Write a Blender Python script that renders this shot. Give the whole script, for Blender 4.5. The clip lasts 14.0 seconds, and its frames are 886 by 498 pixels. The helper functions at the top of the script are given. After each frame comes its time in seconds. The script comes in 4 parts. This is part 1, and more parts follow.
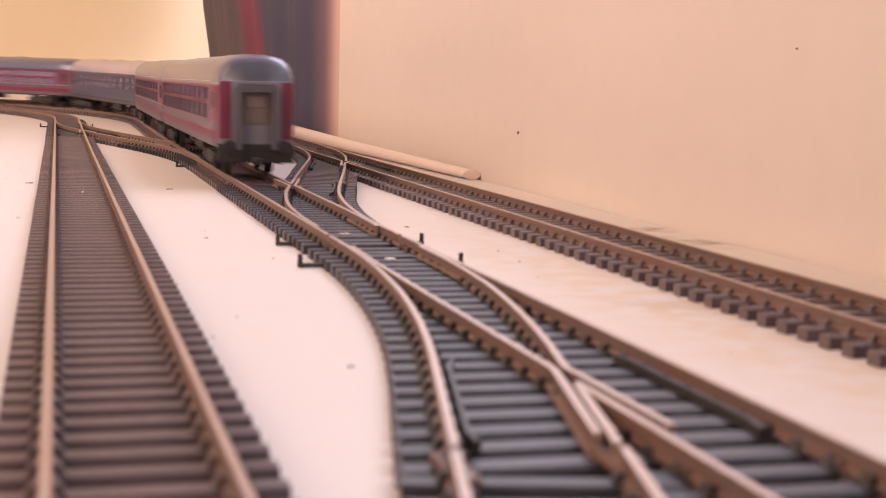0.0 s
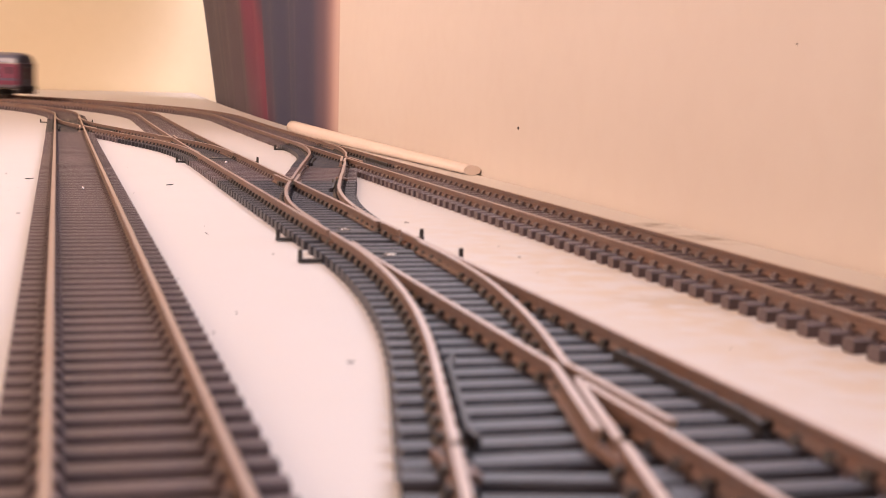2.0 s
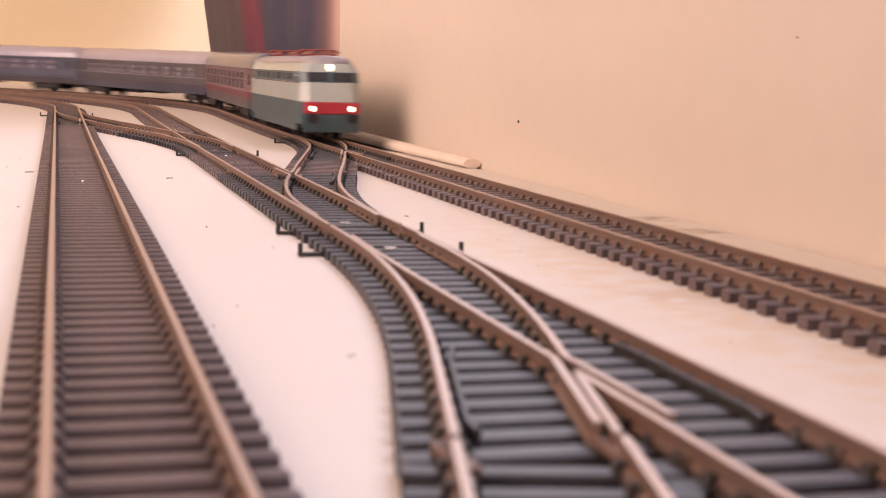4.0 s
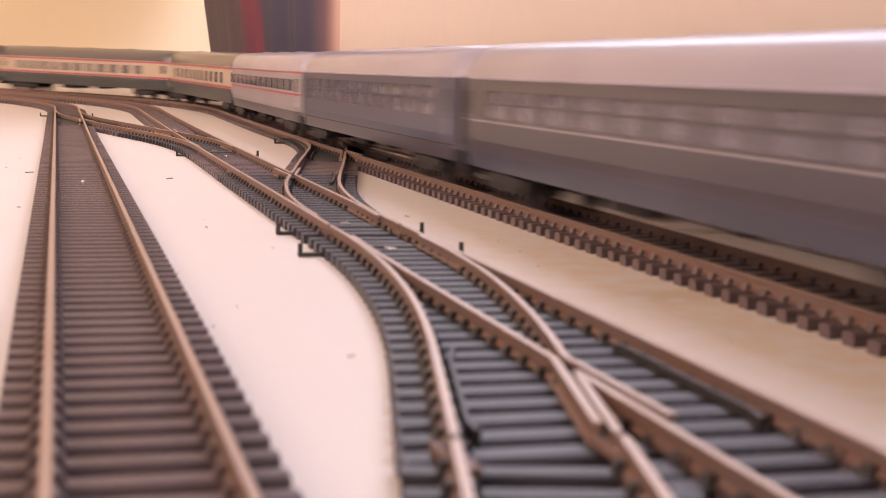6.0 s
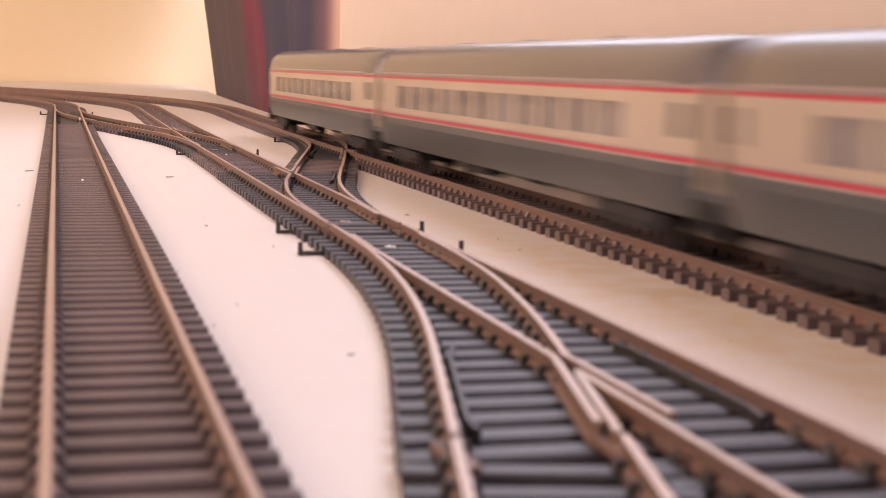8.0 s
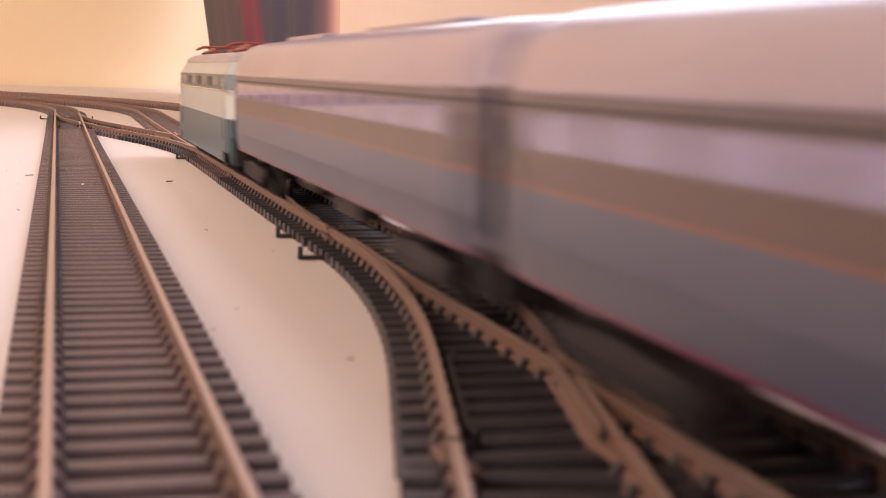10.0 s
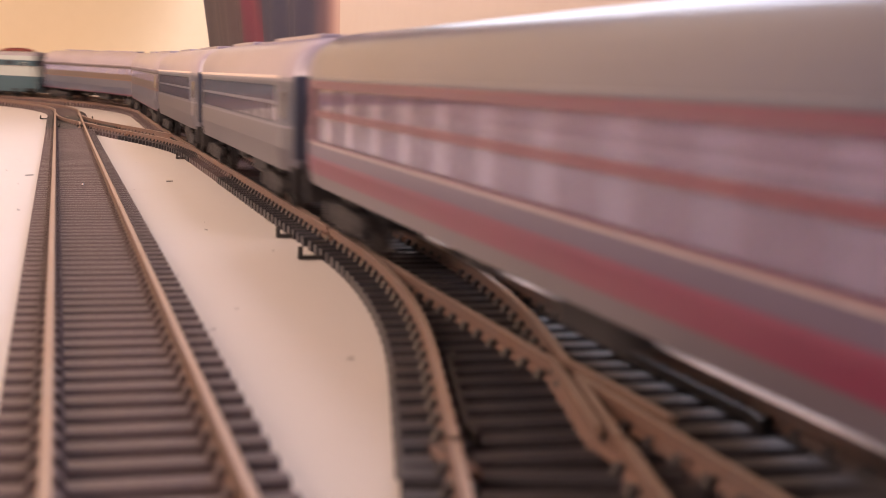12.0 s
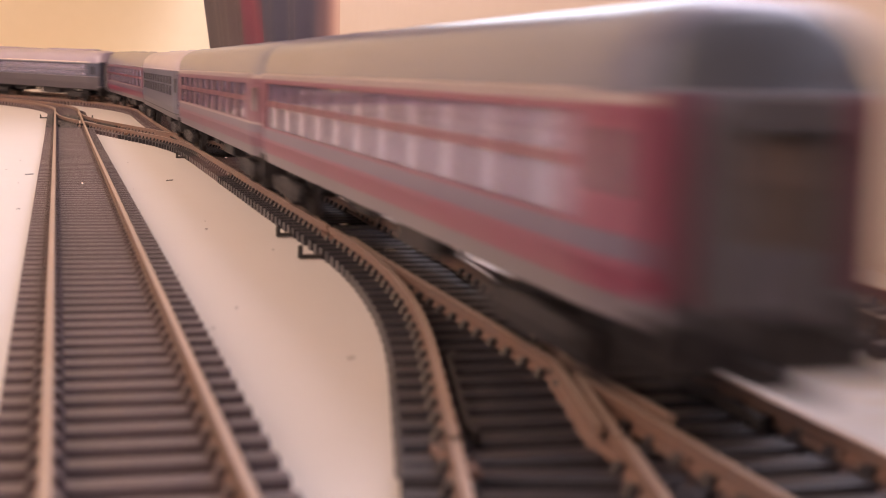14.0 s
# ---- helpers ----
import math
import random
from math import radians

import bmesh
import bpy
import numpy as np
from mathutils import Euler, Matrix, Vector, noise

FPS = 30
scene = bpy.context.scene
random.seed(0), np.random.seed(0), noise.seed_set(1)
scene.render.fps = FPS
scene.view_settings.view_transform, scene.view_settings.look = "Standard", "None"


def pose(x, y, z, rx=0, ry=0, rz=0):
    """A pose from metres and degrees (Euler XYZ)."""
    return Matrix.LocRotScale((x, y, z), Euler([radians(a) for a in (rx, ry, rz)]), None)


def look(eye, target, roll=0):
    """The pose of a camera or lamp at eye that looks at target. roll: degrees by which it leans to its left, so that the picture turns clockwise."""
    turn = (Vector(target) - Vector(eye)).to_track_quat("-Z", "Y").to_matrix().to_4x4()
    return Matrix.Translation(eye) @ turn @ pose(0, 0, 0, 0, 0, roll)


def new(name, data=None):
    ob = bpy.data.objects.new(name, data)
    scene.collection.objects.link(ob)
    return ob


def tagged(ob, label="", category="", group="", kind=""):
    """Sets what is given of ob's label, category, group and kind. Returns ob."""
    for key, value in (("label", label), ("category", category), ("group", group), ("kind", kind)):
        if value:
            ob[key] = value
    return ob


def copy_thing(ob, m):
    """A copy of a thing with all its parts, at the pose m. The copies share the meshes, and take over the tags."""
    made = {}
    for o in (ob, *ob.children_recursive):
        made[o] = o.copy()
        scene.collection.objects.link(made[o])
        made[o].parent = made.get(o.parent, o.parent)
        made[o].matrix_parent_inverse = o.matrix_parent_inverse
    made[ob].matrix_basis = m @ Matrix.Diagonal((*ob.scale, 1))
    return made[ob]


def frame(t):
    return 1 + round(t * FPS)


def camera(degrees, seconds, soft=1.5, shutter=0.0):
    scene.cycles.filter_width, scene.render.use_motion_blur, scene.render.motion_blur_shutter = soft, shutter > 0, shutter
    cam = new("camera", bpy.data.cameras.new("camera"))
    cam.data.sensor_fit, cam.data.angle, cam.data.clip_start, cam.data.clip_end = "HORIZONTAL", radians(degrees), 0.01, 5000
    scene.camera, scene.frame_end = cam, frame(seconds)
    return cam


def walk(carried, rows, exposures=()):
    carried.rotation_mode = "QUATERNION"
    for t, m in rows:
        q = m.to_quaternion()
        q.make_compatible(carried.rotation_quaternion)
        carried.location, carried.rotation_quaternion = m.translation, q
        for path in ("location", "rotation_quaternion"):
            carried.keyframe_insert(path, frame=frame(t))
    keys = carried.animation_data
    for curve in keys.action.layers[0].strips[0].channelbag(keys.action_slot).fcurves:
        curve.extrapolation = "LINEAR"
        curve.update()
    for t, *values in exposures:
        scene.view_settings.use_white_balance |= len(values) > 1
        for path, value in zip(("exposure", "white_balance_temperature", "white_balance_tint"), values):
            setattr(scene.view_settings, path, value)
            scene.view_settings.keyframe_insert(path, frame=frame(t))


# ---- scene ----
cam = camera(34.49, 14.0, soft=0.95, shutter=0.95)
cam.data.dof.use_dof = True
cam.data.dof.focus_distance = 0.68
cam.data.dof.aperture_fstop = 48.0

MM = 0.001
Z_BOARD = -4.7  # top of the baseboard below the rail heads, mm
EYE = Vector((0.0, 0.0, 0.03446))
YAW, PITCH, ROLL = 15.202, 6.836, 1.375
# The bench trembles as the trains run: seconds, and the nod of the camera in thousandths of a degree
NODS = ((0.0, 203), (0.5, 170), (1.0, 170), (1.5, 26), (2.0, 26), (2.5, -15), (3.0, -115), (3.5, -190), (5.2, -290), (5.5, -297),
        (6.0, -225), (6.5, -225), (7.0, -315), (7.5, -225), (8.0, -282), (8.3, -250), (10.0, -110), (10.5, -112), (11.0, -112),
        (11.5, -150), (12.0, -112), (12.5, -112), (13.0, -45), (13.5, -165), (14.0, -150))


def aim(nod):
    yaw, pitch = radians(YAW), radians(PITCH - nod / 1000)
    way = Vector((math.sin(yaw) * math.cos(pitch), math.cos(yaw) * math.cos(pitch), -math.sin(pitch)))
    return look(EYE, EYE + way, ROLL)


walk(cam, [(t, aim(n)) for t, n in NODS], exposures=[(0.0, 0.08), (14.0, 0.08)])

# ---- light ----
world = bpy.data.worlds.new("world")
scene.world = world
world.use_nodes = True
sky = world.node_tree.nodes.new("ShaderNodeTexSky")
sky.sky_type, sky.sun_disc = "NISHITA", False
sky.sun_elevation, sky.sun_rotation = radians(48), radians(100)
back = world.node_tree.nodes["Background"]
back.inputs["Strength"].default_value = 0.1
world.node_tree.links.new(sky.outputs["Color"], back.inputs["Color"])


def area_light(name, y, z, wide, high, x, watts, colour):
    lamp = bpy.data.lights.new(name, "AREA")
    lamp.shape, lamp.size, lamp.size_y, lamp.energy, lamp.color = "RECTANGLE", wide, high, watts, colour
    ob = new(name, lamp)
    ob.matrix_world = look((x, y, z), (x - 1, y, z - 0.25))
    return ob


east = area_light("east_window_daylight", 0.55, 0.80, 1.9, 1.30, 0.94, 28.5, (0.88, 0.81, 1.0))
east.matrix_world = look((0.94, 0.55, 0.80), (0.05, 0.55, 0.16))
north = area_light("north_window_daylight", 1.79, 0.80, 0.85, 1.10, 0.85, 7.5, (0.97, 0.90, 1.0))
north.matrix_world = look((0.85, 1.795, 0.80), (0.60, 0.0, 0.5))
# Added fill for the room's warm light; its west window is assumed.
west = area_light("west_window_daylight", 0.35, 1.0, 1.9, 1.1, -1.45, 21.5, (1.0, 0.672, 0.52))
west.data.spread = radians(105)
west.matrix_world = look((-1.45, 0.35, 1.0), (0.1, 1.42, 0.12))


# ---- materials ----
def material(name, colour, rough=0.5, metal=0.0, grain=0.0, scale=200.0, bump=0.0, second=None, blotch=0.0, spread=0.0, glow=None):
    """A procedural surface: colour broken by grain and by large blotches, with fine relief."""
    m = bpy.data.materials.new(name)
    m.use_nodes = True
    nt = m.node_tree
    b = nt.nodes["Principled BSDF"]
    b.inputs["Roughness"].default_value, b.inputs["Metallic"].default_value = rough, metal
    b.inputs["Base Color"].default_value = (*colour, 1)
    if glow:
        b.inputs["Emission Color"].default_value, b.inputs["Emission Strength"].default_value = (*glow[0], 1), glow[1]
    where = nt.nodes.new("ShaderNodeTexCoord")
    out = None
    if grain or blotch:
        fine, wide = nt.nodes.new("ShaderNodeTexNoise"), nt.nodes.new("ShaderNodeTexNoise")
        fine.inputs["Scale"].default_value, fine.inputs["Detail"].default_value = scale, 5
        wide.inputs["Scale"].default_value, wide.inputs["Detail"].default_value = scale / 14, 3
        dark = second or tuple(c * 0.55 for c in colour)
        mix1, mix2 = nt.nodes.new("ShaderNodeMix"), nt.nodes.new("ShaderNodeMix")
        for mix, tex, k in ((mix1, fine, grain), (mix2, wide, blotch)):
            mix.data_type = "RGBA"
            nt.links.new(where.outputs["Object"], tex.inputs["Vector"])
            ramp = nt.nodes.new("ShaderNodeMapRange")
            ramp.inputs["From Min"].default_value, ramp.inputs["From Max"].default_value = 0.42, 0.68
            ramp.inputs["To Max"].default_value = k
            nt.links.new(tex.outputs["Fac"], ramp.inputs["Value"])
            nt.links.new(ramp.outputs["Result"], mix.inputs["Factor"])
            mix.inputs[7].default_value = (*dark, 1)
        mix1.inputs[6].default_value = (*colour, 1)
        nt.links.new(mix1.outputs[2], mix2.inputs[6])
        out = mix2.outputs[2]
        if spread:
            info, hue, rng = nt.nodes.new("ShaderNodeObjectInfo"), nt.nodes.new("ShaderNodeHueSaturation"), nt.nodes.new("ShaderNodeMapRange")
            rng.inputs["To Min"].default_value, rng.inputs["To Max"].default_value = 1 - spread, 1 + spread
            nt.links.new(info.outputs["Random"], rng.inputs["Value"])
            nt.links.new(rng.outputs["Result"], hue.inputs["Value"])
            nt.links.new(out, hue.inputs["Color"])
            out = hue.outputs["Color"]
        nt.links.new(out, b.inputs["Base Color"])
        if bump:
            bmp = nt.nodes.new("ShaderNodeBump")
            bmp.inputs["Strength"].default_value, bmp.inputs["Distance"].default_value = bump, 0.0006
            nt.links.new(fine.outputs["Fac"], bmp.inputs["Height"])
            nt.links.new(bmp.outputs["Normal"], b.inputs["Normal"])
    return m


BOARD = material("white_board", (0.635, 0.597, 0.562), 0.55, grain=0.06, scale=60, bump=0.03, second=(0.55, 0.47, 0.38), blotch=0.10)
WALL = material("peach_plaster", (0.625, 0.55, 0.482), 0.85, grain=0.10, scale=90, bump=0.15, blotch=0.14, second=(0.54, 0.44, 0.37))
YELLOW = material("yellow_plaster", (0.80, 0.68, 0.47), 0.85, grain=0.08, scale=70, bump=0.15, blotch=0.1, second=(0.68, 0.57, 0.34))
CEIL = material("ceiling_paint", (0.80, 0.76, 0.70), 0.9, grain=0.05, scale=40)
FLOOR = material("floor_tile", (0.38, 0.27, 0.19), 0.5, grain=0.3, scale=20, blotch=0.3)
SLEEPER = material("brown_sleeper_plastic", (0.098, 0.071, 0.078), 0.40, grain=0.35, scale=900, bump=0.3, blotch=0.35, second=(0.14, 0.10, 0.09), spread=0.14)
TIMBER = material("black_turnout_plastic", (0.019, 0.018, 0.024), 0.45, grain=0.3, scale=900, bump=0.06, blotch=0.3, second=(0.055, 0.050, 0.054), spread=0.14)
TIMBER.node_tree.nodes["Principled BSDF"].inputs["Specular IOR Level"].default_value = 0.55
RAILTOP = material("rail_head_metal", (0.47, 0.37, 0.31), 0.42, metal=0.5, grain=0.3, scale=500, bump=0.1, blotch=0.3, second=(0.40, 0.25, 0.17))
RUST = material("rusty_rail_side", (0.20, 0.142, 0.125), 0.55, metal=0.25, grain=0.5, scale=700, bump=0.3, blotch=0.5, second=(0.24, 0.125, 0.078))
STEEL = material("bright_steel", (0.75, 0.73, 0.70), 0.25, metal=1.0)
BLACK = material("black_plastic", (0.03, 0.027, 0.027), 0.5, grain=0.3, scale=600, second=(0.07, 0.06, 0.055))
UNDER = material("underframe_black", (0.018, 0.016, 0.019), 0.6, grain=0.4, scale=500, bump=0.3, second=(0.045, 0.038, 0.036))


def glazing(name, colour, clear, rough=0.06):
    """Thin clear plastic, a little tinted and dusty."""
    m = material(name, colour, rough)
    b = m.node_tree.nodes["Principled BSDF"]
    b.inputs["Transmission Weight"].default_value, b.inputs["IOR"].default_value = clear, 1.38
    return m


GLASS = glazing("clear_window", (0.53, 0.51, 0.64), 0.78)
DARKGLASS = material("dark_window", (0.045, 0.045, 0.055), 0.1)
ROSE_GLASS = glazing("rosy_window", (0.45, 0.37, 0.53), 0.75)
SMOKE = glazing("smoky_window", (0.40, 0.38, 0.46), 0.72)
PLUM = glazing("plum_window", (0.40, 0.34, 0.38), 0.75)
# The lilac of this pane stands in for a reflection along the windows.
LILAC_PANE = glazing("lilac_window", (0.50, 0.47, 0.66), 0.6)
SEAT = material("brown_interior", (0.060, 0.044, 0.048), 0.7, grain=0.3, scale=300)
CREAM = material("cream_card", (0.74, 0.63, 0.56), 0.6, grain=0.15, scale=120, blotch=0.2, second=(0.66, 0.52, 0.38))


def stained_and_shaded(mat, spots):
    """Work faint patches of their own shape, stains and painted shade, into a surface: centre, half sizes, turn, colour
    and strength of each.
    """
    nt = mat.node_tree
    shader = nt.nodes["Principled BSDF"]
    colour = shader.inputs["Base Color"].links[0].from_socket
    where = nt.nodes.new("ShaderNodeTexCoord")
    for x, y, a, b, turn, tint, force in spots:
        place, dist, edge, rough, mul, mix = [nt.nodes.new("ShaderNode" + k) for k in ("Mapping", "VectorMath", "MapRange", "TexNoise", "Math", "Mix")]
        place.vector_type = "TEXTURE"
        place.inputs["Location"].default_value, place.inputs["Rotation"].default_value = (x, y, Z_BOARD * MM), (0, 0, radians(turn))
        place.inputs["Scale"].default_value = (a, b, 1)
        nt.links.new(where.outputs["Object"], place.inputs["Vector"])
        dist.operation = "LENGTH"
        nt.links.new(place.outputs["Vector"], dist.inputs[0])
        edge.inputs["From Min"].default_value, edge.inputs["From Max"].default_value = 1.0, 0.3
        nt.links.new(dist.outputs["Value"], edge.inputs["Value"])
        rough.inputs["Scale"].default_value, rough.inputs["Detail"].default_value = 160, 6
        nt.links.new(where.outputs["Object"], rough.inputs["Vector"])
        mul.operation, mul.use_clamp = "MULTIPLY", True
        nt.links.new(edge.outputs["Result"], mul.inputs[0])
        spread = nt.nodes.new("ShaderNodeMapRange")
        spread.inputs["From Min"].default_value, spread.inputs["From Max"].default_value, spread.inputs["To Max"].default_value = 0.38, 0.62, force
        nt.links.new(rough.outputs["Fac"], spread.inputs["Value"])
        nt.links.new(spread.outputs["Result"], mul.inputs[1])
        mix.data_type = "RGBA"
        nt.links.new(mul.outputs["Value"], mix.inputs["Factor"])
        nt.links.new(colour, mix.inputs[6])
        mix.inputs[7].default_value = (*tint, 1)
        colour = mix.outputs[2]
    nt.links.new(colour, shader.inputs["Base Color"])


# Two stains, a painted shadow smudge, warm shade painted in tan, one pale patch.
stained_and_shaded(BOARD, ((0.161, 0.366, 0.009, 0.010, 10, (0.22, 0.17, 0.13), 0.9), (0.160, 0.334, 0.007, 0.019, 15, (0.25, 0.19, 0.14), 0.85),
                (0.108, 0.235, 0.015, 0.011, -40, (0.36, 0.28, 0.19), 0.85), (0.110, 0.22, 0.031, 0.22, 4, (0.61, 0.50, 0.37), 0.8), (0.034, 0.200, 0.012, 0.05, 10, (0.66, 0.60, 0.55), 0.5)))


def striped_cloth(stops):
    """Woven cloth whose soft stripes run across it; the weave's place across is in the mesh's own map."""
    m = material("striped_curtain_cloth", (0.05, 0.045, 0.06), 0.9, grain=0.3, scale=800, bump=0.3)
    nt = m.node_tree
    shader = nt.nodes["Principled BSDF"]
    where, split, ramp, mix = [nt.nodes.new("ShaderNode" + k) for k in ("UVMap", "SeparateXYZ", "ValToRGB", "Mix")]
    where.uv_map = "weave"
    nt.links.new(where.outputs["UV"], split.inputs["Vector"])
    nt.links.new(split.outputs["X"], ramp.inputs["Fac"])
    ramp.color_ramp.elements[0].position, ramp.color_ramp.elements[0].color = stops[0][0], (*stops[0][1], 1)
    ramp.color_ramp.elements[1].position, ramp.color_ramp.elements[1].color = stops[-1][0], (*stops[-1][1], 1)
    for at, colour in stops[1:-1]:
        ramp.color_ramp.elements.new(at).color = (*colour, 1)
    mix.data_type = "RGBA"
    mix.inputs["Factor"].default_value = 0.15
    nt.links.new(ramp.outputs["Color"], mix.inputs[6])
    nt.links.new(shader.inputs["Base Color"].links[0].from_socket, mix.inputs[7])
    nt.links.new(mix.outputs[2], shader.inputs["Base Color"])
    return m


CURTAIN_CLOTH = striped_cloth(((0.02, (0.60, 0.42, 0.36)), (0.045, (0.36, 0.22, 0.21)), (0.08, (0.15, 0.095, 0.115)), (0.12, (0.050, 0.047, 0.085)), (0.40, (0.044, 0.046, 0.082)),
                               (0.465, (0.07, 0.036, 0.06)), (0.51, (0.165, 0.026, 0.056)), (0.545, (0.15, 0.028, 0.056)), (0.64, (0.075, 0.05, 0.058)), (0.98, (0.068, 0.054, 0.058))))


def paint(name, colour, rough=0.30):
    return material(name, colour, rough, grain=0.12, scale=350, bump=0.05, blotch=0.25)


# Dark tinted pane; the pale blotches are reflections painted into its colour.
TINT_GLINT = material("tinted_window_with_glints", (0.06, 0.057, 0.075), 0.06, grain=0.3, scale=900, blotch=0.75, second=(0.26, 0.24, 0.26))
TAN = paint("tan_band", (0.130, 0.100, 0.116))
RED = paint("carriage_red", (0.178, 0.031, 0.068))
MAUVE = paint("mauve_red", (0.140, 0.042, 0.076))
ROSE = paint("rose_grey", (0.100, 0.074, 0.119))
DEEPRED = paint("carriage_dark_red", (0.160, 0.038, 0.060))
DUSK = paint("dusky_rose", (0.165, 0.098, 0.112))
TAUPE = paint("taupe_grey", (0.084, 0.075, 0.087))
GREY = paint("slate_grey", (0.062, 0.069, 0.105))
LILAC = paint("lilac_grey", (0.083, 0.090, 0.131))
PALE = paint("pale_grey", (0.315, 0.290, 0.310))
STONE = paint("stone_grey", (0.076, 0.070, 0.086))
SKIRT = paint("brown_grey_skirt", (0.125, 0.108, 0.128))
BROWN = paint("orange_brown", (0.108, 0.068, 0.056))
ORANGE = paint("orange_line", (0.19, 0.078, 0.046))
IVORY = paint("ivory", (0.46, 0.38, 0.29))
GREEN = paint("grey_green", (0.075, 0.080, 0.080))
WHITE = paint("off_white", (0.21, 0.20, 0.246))
STRIPE = paint("red_stripe", (0.45, 0.035, 0.06))
LINE = paint("cream_line", (0.34, 0.27, 0.26))


def roof_paint(name, colour):
    """Moulded plastic with a thin gloss."""
    m = paint(name, colour, 0.34)
    b = m.node_tree.nodes["Principled BSDF"]
    b.inputs["Coat Weight"].default_value, b.inputs["Coat Roughness"].default_value = 0.6, 0.16
    return m


ROOF_BEIGE = roof_paint("beige_roof", (0.34, 0.295, 0.370))
ROOF_GREY = roof_paint("grey_roof", (0.098, 0.102, 0.156))
ROOF_BLUE = roof_paint("blue_grey_roof", (0.115, 0.113, 0.150))
ROOF_BROWN = roof_paint("brown_grey_roof", (0.095, 0.086, 0.088))
ROOF_TAIL = paint("dark_roof_end", (0.074, 0.082, 0.104), 0.36)
ROOF_PALE = roof_paint("pale_roof", (0.335, 0.315, 0.403))
TEAL = paint("dark_teal", (0.055, 0.10, 0.12))
PALEGREEN = paint("pale_grey_green", (0.40, 0.44, 0.42))
MAROON = paint("pantograph_red", (0.26, 0.055, 0.045))
BELLOWS = material("rubber_bellows", (0.085, 0.080, 0.090), 0.8, grain=0.3, scale=500)
ENDDARK = paint("dark_end_wall", (0.20, 0.195, 0.235), 0.4)
ENDPANE = paint("dusty_end_pane", (0.22, 0.165, 0.15), 0.25)
ENDDOOR = paint("brown_end_door", (0.185, 0.145, 0.130), 0.5)
LAMP_WHITE = material("lit_headlamp", (0.9, 0.85, 0.7), 0.3, glow=((1.0, 0.86, 0.62), 3.2))


# ---- building blocks ----
def mesh(name, bm, *materials):
    bmesh.ops.recalc_face_normals(bm, faces=bm.faces)
    data = bpy.data.meshes.new(name)
    bm.to_mesh(data)
    bm.free()
    for m in materials:
        data.materials.append(m)
    return data


def part(name, bm, materials, parent, label="", smooth=False):
    materials = materials if isinstance(materials, (tuple, list)) else (materials,)
    ob = new(name, bm if isinstance(bm, bpy.types.Mesh) else mesh(name, bm, *materials))
    if smooth:
        for p in ob.data.polygons:
            p.use_smooth = True
    ob.parent = parent
    if label:
        tagged(ob, label)
    return ob


def thing(name, label, category, group="", kind=""):
    ob = new(name)
    ob.empty_display_size = 0.01
    return tagged(ob, label, category, group, kind)


def box(bm, x0, x1, y0, y1, z0, z1, bevel=0.0, slot=0):
    """A box in millimetres, with its edges bevelled."""
    got = bmesh.ops.create_cube(bm, size=1)
    for v in got["verts"]:
        v.co = Vector((x0 + (v.co.x + 0.5) * (x1 - x0), y0 + (v.co.y + 0.5) * (y1 - y0), z0 + (v.co.z + 0.5) * (z1 - z0))) * MM
    faces = {f for v in got["verts"] for f in v.link_faces}
    for f in faces:
        f.material_index = slot
    if bevel:
        edges = list({e for v in got["verts"] for e in v.link_edges})
        made = bmesh.ops.bevel(bm, geom=edges, offset=bevel * MM, segments=2, affect="EDGES", profile=0.6)
        for f in made["faces"]:
            f.material_index = slot
    return bm


def rod(bm, p, q, r, n=12, r2=None, slot=0):
    """A round bar from p to q, in millimetres."""
    p, q = Vector(p) * MM, Vector(q) * MM
    turn = (q - p).to_track_quat("Z", "Y").to_matrix().to_4x4()
    got = bmesh.ops.create_cone(bm, cap_ends=True, segments=n, radius1=r * MM, radius2=(r if r2 is None else r2) * MM,
                                depth=(q - p).length, matrix=Matrix.Translation((p + q) / 2) @ turn)
    for f in {f for v in got["verts"] for f in v.link_faces}:
        f.material_index = slot
    return bm


def sweep(bm, points, headings, profile, slots, close_ends=True, follow=False):
    """Draw a closed profile (across, up in mm) along points in metres."""
    rings = []
    for (x, y), a in zip(points, headings):
        sx, sy = math.cos(a), -math.sin(a)
        lift = rise(y) if follow else 0.0
        rings.append([bm.verts.new((x + sx * u * MM, y + sy * u * MM, lift + w * MM)) for u, w in profile])
    n = len(profile)
    for a, b in zip(rings, rings[1:]):
        for i in range(n):
            f = bm.faces.new((a[i], a[(i + 1) % n], b[(i + 1) % n], b[i]))
            f.material_index = slots[i]
    if close_ends:
        bm.faces.new(rings[0]).material_index = slots[0]
        bm.faces.new(rings[-1][::-1]).material_index = slots[0]
    return bm


class Line:
    """A centre line of straights and arcs. Heading 0 runs along +y, a left bend has a positive radius."""

    def __init__(self, x, y, heading, pieces):
        self.legs, self.length = [], 0.0
        for kind, size, radius in pieces:
            run = size if kind == "straight" else abs(radians(size) * radius)
            self.legs.append((self.length, x, y, heading, radius if kind == "arc" else 0.0))
            x, y, heading = self.step(x, y, heading, radius if kind == "arc" else 0.0, run)
            self.length += run
        self.end = (x, y, heading)

    @staticmethod
    def step(x, y, a, radius, d):
        if not radius:
            return x + math.sin(a) * d, y + math.cos(a) * d, a
        b = a - d / radius
        return x + radius * (math.cos(b) - math.cos(a)), y + radius * (math.sin(a) - math.sin(b)), b

    def at(self, s, loop=False):
        if loop or s > self.length + 1e-6:
            s %= self.length
        leg = self.legs[0]
        for other in self.legs:
            if other[0] <= s:
                leg = other
        s0, x, y, a, radius = leg
        return self.step(x, y, a, radius, s - s0)


